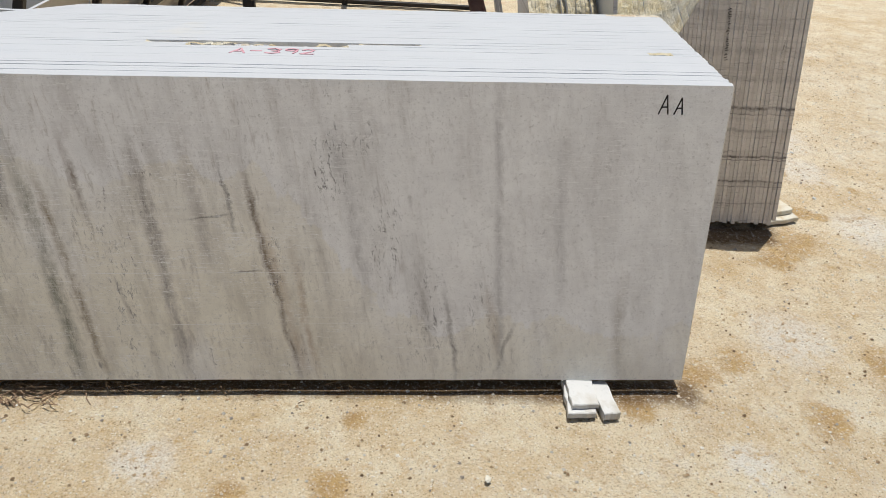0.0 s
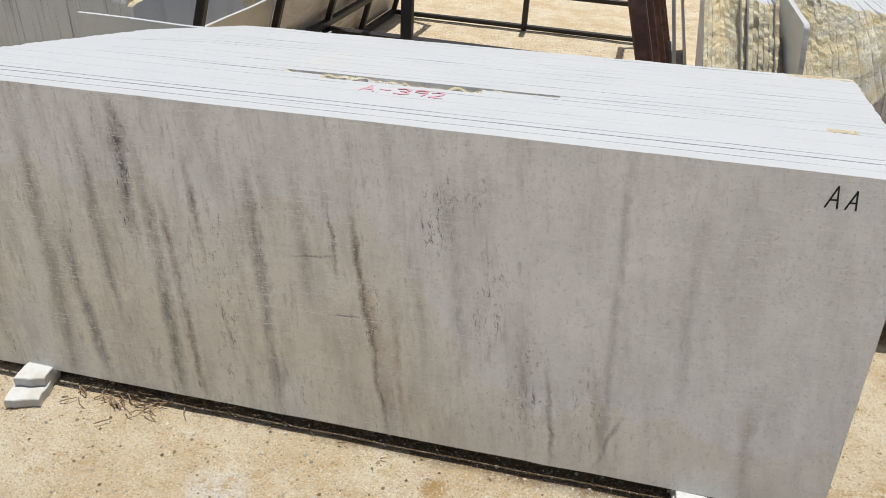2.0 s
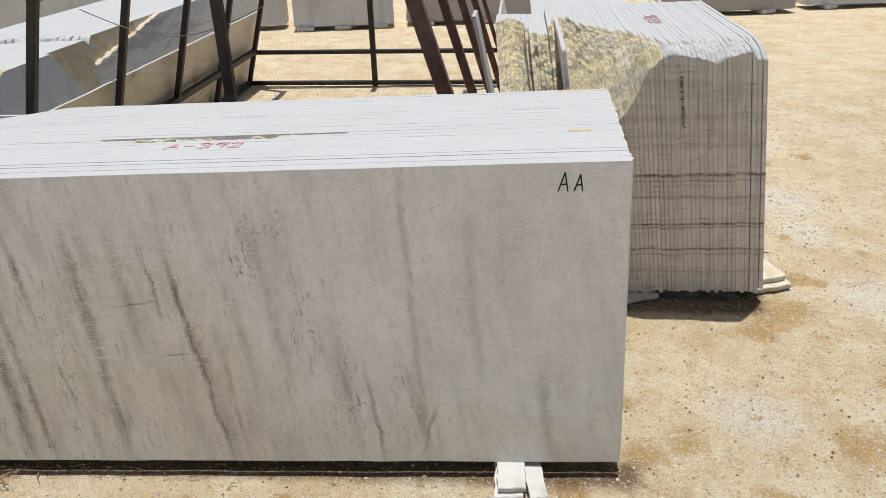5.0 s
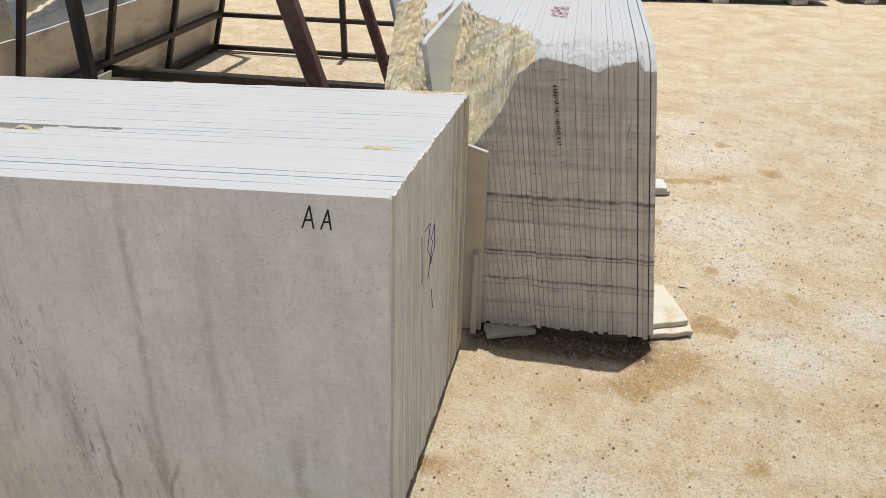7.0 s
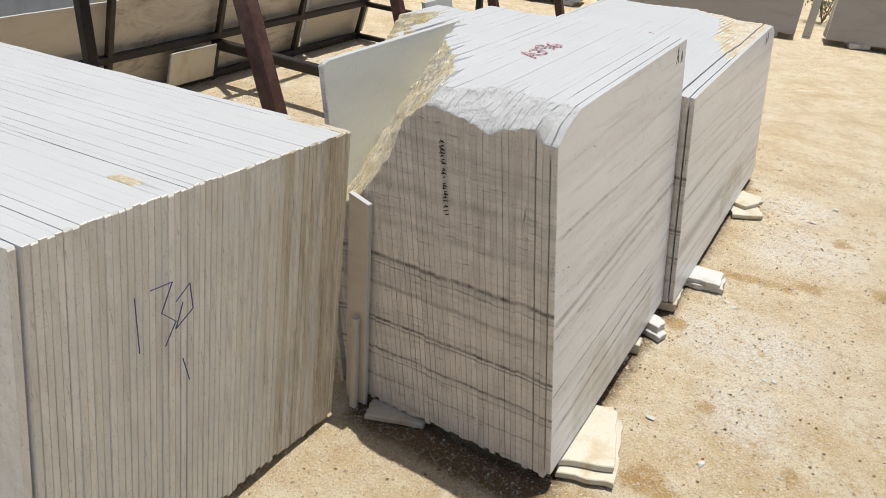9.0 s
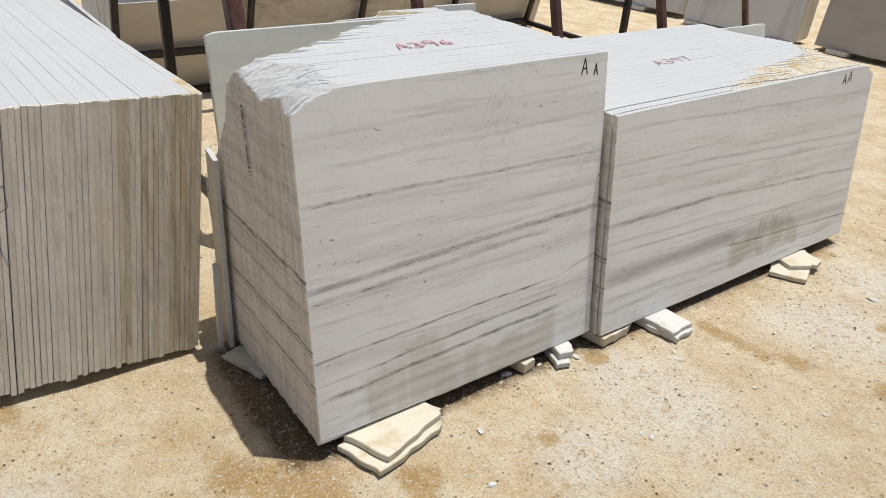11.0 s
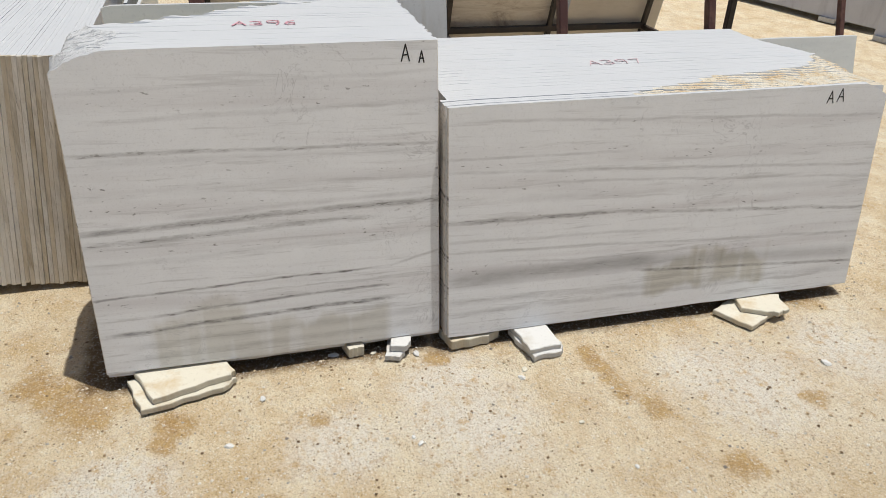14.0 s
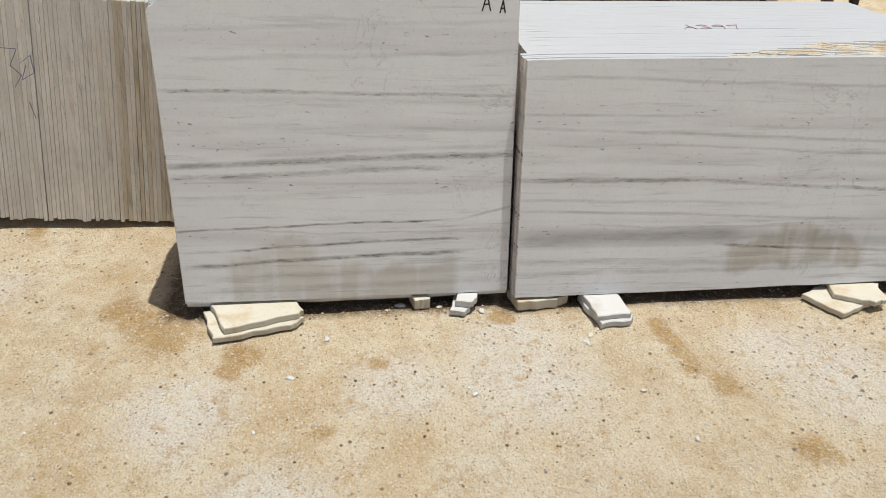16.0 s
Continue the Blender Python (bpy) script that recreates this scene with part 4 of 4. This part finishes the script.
lone_slab("marble_slab", (0.52, 4.36, 0.0), 0.25, 1.06, 0.02, 0.21, "y", SHIM_WHITE, "white slab piece leaning behind the tall stack", seed=3)
lone_slab("marble_slab", (0.61, 5.75, 0.0), 1.31, 0.815, 0.02, 0.25, "y", PALE_SLAB, "pale green-white slab standing behind the low stack", seed=4)
lone_slab("marble_slab", (0.905, 3.0, 0.012), 0.08, 0.78, 0.018, 0.0, "x", TAN_SLAB, "narrow cream slab strip standing between two stacks", seed=5, rise=-0.02)
lone_slab("marble_slab", (0.945, 2.965, 0.012), 0.024, 0.36, 0.018, 0.02, "x", TAN_SLAB, "short white slab sliver standing between two stacks", seed=6)
lone_slab("marble_slab", (-2.28, 2.985, -0.02), 0.72, 0.87, 0.02, 0.1, "x", PALE_SLAB, "white slab standing behind the long stack", seed=7)
lone_slab("marble_slab", (-1.62, 3.02, -0.02), 1.15, 0.87, 0.02, 0.06, "x", PALE_SLAB, "white slab standing close behind the long stack", seed=8)
lone_slab("marble_slab", (-1.75, 2.94, -0.02), 0.95, 0.86, 0.02, 0.06, "x", SHIM_WHITE, "white slab standing close behind the long stack", seed=9)


# ---- steel slab rack ----
def rack():
    rk = thing("slab_rack", (-0.83, 5.27, 0), "dark brown and red steel slab rack with sloping sides", "rack")
    o = rk.location
    right = lambda y, z: Vector((0.47 - 0.31 * z, y, z)) - o
    left = lambda y, z: Vector((-2.12 + 0.30 * z, y, z)) - o
    high = 1.34

    def member(name, p, q, w, d, mat, label=""):
        bm = bmesh.new()
        bar(bm, p, q, w, d, Vector((0, 1, 0)) if abs((q - p).normalized().z) > 0.7 else Vector((0, 0, 1)))
        part(name, bm, mat, rk, label)

    for y in (3.43, 4.36, 5.29, 6.20, 7.10):
        wide = 0.07 if y < 4 else 0.036 if y > 7 else 0.05
        member("post", right(y, 0), right(y, high), wide, wide, STEEL_RED, "red oxide sloping post")
        if y > 4:
            member("post", left(y, 0), left(y, high), 0.042, 0.042, STEEL_BLACK)
    member("post", left(3.43, 0), left(3.43, high), 0.045, 0.045, STEEL_BLACK)
    for y in (3.43, 7.10):
        m = Vector((-0.84, y, 0)) - o
        member("post", m, m + Vector((0, 0, high)), 0.05, 0.05, STEEL_BLACK)
        if y < 4:
            member("top_beam", left(y, high), right(y, high), 0.06, 0.06, STEEL_BLACK)
    for z in (0.03, 0.33):
        member("rail", left(7.10, z), right(7.10, z), 0.04, 0.04, STEEL_BLACK)
    member("rail", left(3.43, 0.03), right(3.43, 0.03), 0.04, 0.04, STEEL_BLACK)
    member("rail", left(5.27, 0.28), right(5.27, 0.28), 0.07, 0.07, STEEL_BLACK, "thick dark cross rail")
    member("rail", left(3.4, 0.34), left(7.1, 0.34), 0.05, 0.05, STEEL_BLACK)
    member("rail", left(3.4, 0.03), left(7.1, 0.03), 0.05, 0.05, STEEL_BLACK)
    member("rail", right(3.4, 0.03), right(7.1, 0.03), 0.05, 0.05, STEEL_BLACK)
    member("top_beam", right(3.4, high), right(7.13, high), 0.06, 0.08, STEEL_RED, "red oxide top beam")
    member("top_beam", left(3.4, high), left(7.13, high), 0.06, 0.08, STEEL_BLACK)
    bm = bmesh.new()
    pts = [Vector((-1.55 + 0.9 * t, 3.5, 1.25 - 0.13 * math.sin(math.pi * t))) - o for t in np.linspace(0, 1, 14)]
    for p, q in zip(pts, pts[1:]):
        bar(bm, p, q, 0.004, 0.004)
    part("wire", bm, WIRE, rk, "thin sagging wire")


rack()
for y0, length, seed in ((3.42, 0.98, 21), (4.41, 1.93, 22), (6.37, 0.90, 23)):
    lone_slab("marble_slab", (-2.17, y0, 0.03), length, 0.665, 0.02, -0.30, "y", TAN_VEINED if seed == 22 else TAN_SLAB, "clouded tan-grey slab leaning on the rack, shaded face" if seed == 22 else "plain tan slab leaning on the rack, shaded face", seed=seed)


lone_slab("marble_slab", (-2.03, 4.80, 0.05), 0.42, 0.25, 0.02, -0.30, "y", SHIM_CREAM, "short cream-yellow streaked slab piece leaning low in the rack", seed=24)


# ---- rough blocks behind the rack ----
def block(p, size, near_cut, far_cut, label, seed, face, rough):
    """A row of sawn slabs with weathered ends; the first slab has lost a corner, and the crusted second shows behind it.
    near_cut and far_cut: length and depth of the lost corner."""
    rng = random.Random(seed)
    st = thing("marble_block_stack", p, label, "slab stack", "slab stacks in the yard")
    n = 24
    pitch = size[0] / n
    for k in range(n):
        near = rng.uniform(-0.004, 0.004)
        far = size[1] + rng.uniform(-0.006, 0.006)
        t = size[2] + rng.uniform(-0.0003, 0.0003) - 0.03 * k / n
        a, b = (near_cut, far_cut) if k == 0 else ((0.05 + 0.04 * math.sin(k * 0.7), 0.06 + 0.03 * math.sin(k)), (0.06, 0.05))
        o = rag((near, 0.04), (far, 0.04), 0.3, 0.006, rng, 2)
        o += rag((far, 0.04), (far, t - b[1]), 0.08, 0.004, rng, 2)
        o += rag((far, t - b[1]), (far - b[0], t), 0.03, 0.012, rng, 3)
        o += rag((far - b[0], t), (near + a[0], t), 0.3, 0.0008, rng, 1)
        o += rag((near + a[0], t), (near, t - a[1]), 0.03, 0.012, rng, 3 if k == 0 else 4)
        o += rag((near, t - a[1]), (near, 0.04), 0.2, 0.004, rng, 2)
        part("slab", slab_mesh(o, k * pitch, pitch - 0.0002, 0.02, "y", 0.0003), [rough if k == 1 else face, TOP, face, rough, WHITE_ROUGH], st, "yellow crusted slab face" if k == 1 else "")


block((-2.28, 3.50, 0), (0.95, 1.34, 0.88), (0.42, 0.10), (0.52, 0.62), "blue-grey marble slab stack with a yellow crusted broken end", 31, BLUE_GREY, YELLOW)
block((-2.50, 5.18, 0), (1.1, 2.28, 0.83), (1.15, 0.20), (0.08, 0.05), "blue-grey wavy banded marble slab stack with a yellow chipped edge", 32, WAVY, ORANGE)


# ---- offcuts under the stacks ----
def offcut(p, size, turn, material, label, seed, tilt=(0, 0)):
    """A flat broken piece of slab with jagged ends."""
    rng = random.Random(seed)
    l, w, h = size
    ring = []
    c1, c2 = rng.uniform(0.05, 0.28), rng.uniform(0.02, 0.15)
    if l < 0.1:
        c1, c2 = c1 * 0.25, c2 * 0.4
    corner = [(-l / 2, -w / 2), (l / 2, -w / 2 + c2 * w), (l / 2, w / 2 - c1 * w), (l / 2 - c1 * l, w / 2), (-l / 2, w / 2 - c2 * w)]
    for a, b in zip(corner, corner[1:] + corner[:1]):
        m = 6
        for i in range(m):
            k = i / m
            j = 0.035 * min(l, w)
            ring.append((a[0] + (b[0] - a[0]) * k + rng.uniform(-j, j), a[1] + (b[1] - a[1]) * k + rng.uniform(-j, j)))
    bm = bmesh.new()
    c = min(0.003, h * 0.2)
    rows = [[bm.verts.new((x * s, y * s, z)) for x, y in ring] for z, s in ((0, 0.96), (c, 1), (h - c, 1), (h, 1 - 2 * c / w))]
    for r in range(3):
        for i in range(len(ring)):
            j = (i + 1) % len(ring)
            bm.faces.new((rows[r][i], rows[r][j], rows[r + 1][j], rows[r + 1][i]))
    bm.faces.new(rows[0][::-1])
    bm.faces.new(rows[3])
    ob = part("stone_offcut", bm, material)
    ob.matrix_world = pose(*p, tilt[0], tilt[1], turn)
    return tagged(ob, label, "stone piece", "stone offcuts under the stacks")


# ---- far row of stacks ----
def far_stack(x0, x1, y, z, face, seed, label, turn=10.0, last=END_A):
    rng = random.Random(seed)
    st = thing("marble_slab_stack", (x0, y, 0), label, "slab stack", "slab stacks in the yard")
    st.rotation_euler = (0, 0, radians(turn))
    w = (x1 - x0) / math.cos(radians(turn))
    for k in range(18):
        top = z + rng.uniform(-0.01, 0.01)
        o = rag((rng.uniform(-0.02, 0.02), 0.055), (w + rng.uniform(-0.02, 0.02), 0.055), 0.3, 0.004, rng, 1)
        o += rag((w, 0.055), (w - 0.02, top), 0.3, 0.004, rng, 2)
        o += rag((w - 0.02, top), (0.02, top), 0.2, 0.006, rng, 1)
        o += rag((0.02, top), (0, 0.055), 0.3, 0.004, rng, 2)
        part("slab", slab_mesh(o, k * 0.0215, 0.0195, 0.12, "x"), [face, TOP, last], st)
    for i, fx in enumerate((0.12, 0.5, 0.86)):
        at = st.matrix_basis @ Vector((w * fx, 0.13, 0.0))
        offcut(tuple(at), (0.22, 0.34, 0.056), turn + rng.uniform(-15, 15), SHIM_WHITE, "white marble offcut under a distant slab stack", seed * 10 + i)
    return st


far_stack(-10.6, -7.5, 9.1, 1.25, DARK_STACK, 41, "distant stack of grey-brown marble slabs")
far_stack(-7.2, -2.70, 9.62, 1.45, GREY_STACK, 42, "distant tall stack of pale grey marble slabs", last=END_OLD)
far_stack(-2.52, -1.16, 10.18, 1.45, GREY_STACK, 43, "distant tall stack of pale grey marble slabs", last=END_OLD)
far_stack(-1.0, 1.30, 10.55, 1.3, DARK_STACK, 44, "distant stack of grey-brown marble slabs", 6)
far_stack(1.62, 4.45, 10.85, 1.3, DARK_STACK, 45, "distant stack of grey-brown marble slabs", 8)
far_stack(4.7, 7.6, 11.5, 1.3, GREY_STACK, 46, "distant stack of pale grey marble slabs", 8)


OFFCUTS = [
    ((0.535, 1.81, 0.0), (0.095, 0.17, 0.024), 0, SHIM_WHITE, "white marble offcut wedged under the slab stack"),
    ((0.54, 1.82, 0.024), (0.09, 0.15, 0.020), 2, SHIM_WHITE, "white marble offcut wedged under the slab stack"),
    ((0.617, 1.805, 0.0), (0.058, 0.16, 0.03), 8, SHIM_WHITE, "cream marble offcut wedged under the slab stack"),
    ((-1.62, 1.75, -0.065), (0.11, 0.20, 0.035), 16, SHIM_WHITE, "white marble offcut wedged under the slab stack"),
    ((-1.62, 1.79, -0.03), (0.10, 0.15, 0.035), 10, SHIM_WHITE, "white marble offcut wedged under the slab stack"),
    ((1.705, 3.275, 0.0), (0.19, 0.34, 0.024), 14, SHIM_CREAM, "cream yellow offcut wedged under the slab stack"),
    ((1.69, 3.29, 0.024), (0.17, 0.31, 0.026), 18, SHIM_CREAM, "cream yellow offcut wedged under the slab stack"),
    ((1.61, 3.89, 0.0), (0.13, 0.07, 0.045), 10, SHIM_CREAM, "cream marble offcut wedged under the slab stack"),
    ((1.655, 4.06, 0.0), (0.16, 0.08, 0.025), -20, SHIM_WHITE, "white marble offcut wedged under the slab stack"),
    ((1.64, 4.08, 0.025), (0.15, 0.08, 0.03), -12, SHIM_WHITE, "white marble offcut wedged under the slab stack"),
    ((1.66, 4.36, 0.0), (0.10, 0.22, 0.04), 4, SHIM_CREAM, "cream offcut wedged under the slab stack"),
    ((1.755, 4.605, 0.0), (0.19, 0.16, 0.026), 8, SHIM_WHITE, "white marble offcut wedged under the slab stack"),
    ((1.745, 4.60, 0.026), (0.18, 0.15, 0.022), 3, SHIM_WHITE, "white marble offcut wedged under the slab stack"),
    ((1.75, 5.57, 0.0), (0.17, 0.24, 0.024), 24, SHIM_CREAM, "cream yellow offcut wedged under the slab stack"),
    ((1.74, 5.64, 0.024), (0.15, 0.22, 0.022), -24, SHIM_CREAM, "cream yellow offcut wedged under the slab stack"),
    ((1.10, 3.03, 0.0), (0.20, 0.09, 0.022), 20, SHIM_CREAM, "cream offcut lying under the slab stack"),
]
for i, (p, s, a, m, text) in enumerate(OFFCUTS):
    offcut(p, s, a, m, text, 60 + i)


# ---- loose grit, chips and twigs ----
def grit():
    """Small stones strewn over the yard near the stacks."""
    rng = random.Random(90)
    verts, faces = [], []
    for i in range(60000):
        x, y = rng.uniform(-1.9, 3.9), rng.uniform(1.0, 6.8)
        if (y > 1.92 and x < 0.9 and y < 3.1) or (0.7 < x < 1.62 and 3.05 < y < 6.1):
            continue
        dip = min(0.075, 0.026 * max(0.0, 0.75 - x)) * min(1.0, max(0.0, (3.3 - y) / 0.6))
        r = 0.0015 + 0.0060 * rng.random() ** 5
        z = 0.008 * noise.noise((x * 1.1, y * 1.1, 0)) + 0.006 * noise.noise((x * 5, y * 5, 3)) - 0.006 - dip + r * 0.3
        a = rng.uniform(0, 6.28)
        b = len(verts)
        n = 4
        for j in range(n):
            t = a + j * 6.283 / n
            k = r * rng.uniform(0.75, 1.3)
            verts.append((x + k * math.cos(t), y + k * math.sin(t), z))
        verts.append((x + r * 0.2, y, z + r * rng.uniform(0.7, 1.2)))
        for j in range(n):
            faces.append((b + j, b + (j + 1) % n, b + n))
    me = bpy.data.meshes.new("gravel")
    me.from_pydata(verts, [], faces)
    g = Mat("mixed_gravel", 0.9)
    isle = g.n("ShaderNodeNewGeometry").outputs["Random Per Island"]
    me.materials.append(g.done(g.ramp(isle, [(0.0, (0.17, 0.11, 0.06)), (0.25, (0.46, 0.33, 0.19)), (0.5, (0.66, 0.53, 0.36)), (0.8, (0.84, 0.79, 0.70)), (1.0, (0.26, 0.22, 0.18))])))
    tagged(new("gravel", me), "fine tan and white gravel strewn over the yard", "gravel", kind="stuff")


grit()


def chip(x, y, size, material, seed, label):
    """A small broken stone chip."""
    rng = random.Random(seed)
    bm = bmesh.new()
    bmesh.ops.create_icosphere(bm, subdivisions=2, radius=1.0)
    for v in bm.verts:
        k = 1 + 0.35 * noise.noise(v.co * 1.7 + Vector((seed, 0, 0)))
        v.co = Vector((v.co.x * k * size, v.co.y * k * size * 0.65, max(-0.3, v.co.z) * k * size * 0.4))
    ob = part("stone_chip", bm, material)
    ob.matrix_world = pose(x, y, size * 0.08 - 0.004, rng.uniform(-8, 8), rng.uniform(-8, 8), rng.uniform(0, 360))
    tagged(ob, label, "stone", "loose stone chips")


CHIPS = [(2.038, 3.425, 0.016), (1.83, 3.545, 0.016), (1.887, 4.504, 0.017), (1.93, 4.478, 0.015), (2.12, 5.675, 0.022), (2.21, 5.955, 0.02), (0.217, 1.471, 0.014), (2.169, 4.031, 0.012), (2.283, 3.331, 0.009), (2.432, 4.682, 0.011), (2.20, 4.595, 0.011), (2.136, 4.015, 0.009), (1.64, 3.82, 0.02), (1.70, 4.13, 0.018), (1.66, 3.97, 0.014), (1.72, 4.05, 0.012)]
for i, (x, y, r) in enumerate(CHIPS):
    chip(x, y, r, SHIM_WHITE if i % 4 != 2 else SHIM_CREAM, 200 + i, "small white broken marble chip" if i % 4 != 2 else "small cream broken marble chip")


def twigs():
    """Dry twigs and shreds blown under the long stack."""
    rng = random.Random(77)
    for cx, cy, n, spread in ((-1.33, 1.80, 70, 0.10), (-1.0, 1.85, 30, 0.16), (-0.5, 1.87, 14, 0.2)):
        bm = bmesh.new()
        for i in range(n):
            x, y = rng.gauss(cx, spread), rng.gauss(cy, 0.035)
            z = -0.026 * (0.75 - x) - 0.004 + rng.random() * 0.02
            a, l = rng.uniform(-1.2, 1.2), rng.uniform(0.015, 0.065)
            p = Vector((x, y, z))
            m = p + Vector((math.cos(a) * l * 0.5, math.sin(a) * l * 0.5, rng.uniform(-0.004, 0.012)))
            q = p + Vector((math.cos(a + 0.2) * l, math.sin(a + 0.2) * l, rng.uniform(-0.01, 0.006)))
            bar(bm, p, m, 0.0035, 0.003)
            bar(bm, m, q, 0.003, 0.0025)
        tagged(part("dry_twigs", bm, TWIG), "dry brown twigs and shreds heaped under the stack", "twigs", kind="stuff")


twigs()


# ---- far corner: a standing slab strip and a dusty shrub in the gap between two stacks ----
lone_slab("marble_slab", (1.36, 11.05, 0.0), 0.09, 1.2, 0.02, 0.12, "x", SHIM_WHITE, "narrow white slab strip standing beside a distant stack", seed=51)


def shrub(x, y):
    rng = random.Random(99)
    sh = thing("dry_shrub", (x, y, 0), "small dusty green-yellow shrub growing behind the stacks", "shrub")
    bm = bmesh.new()
    tips = []
    for i in range(9):
        a, l = rng.uniform(0, 6.28), rng.uniform(0.3, 0.6)
        p, q = Vector((0, 0, 0)), Vector((math.cos(a) * l * 0.4, math.sin(a) * l * 0.4, l))
        bar(bm, p, q, 0.012, 0.012)
        tips.append(q)
    part("branches", bm, TWIG, sh)
    bm = bmesh.new()
    for i in range(420):
        c = rng.choice(tips) * rng.uniform(0.45, 1.1) + Vector([rng.gauss(0, 0.06) for _ in range(3)])
        u = Vector([rng.gauss(0, 1) for _ in range(3)]).normalized() * rng.uniform(0.015, 0.03)
        v = u.orthogonal().normalized() * rng.uniform(0.006, 0.012)
        bm.faces.new([bm.verts.new(c + d) for d in (-u, v, u, -v)])
    tagged(part("leaves", bm, LEAF, sh), kind="stuff")


shrub(1.45, 12.2)
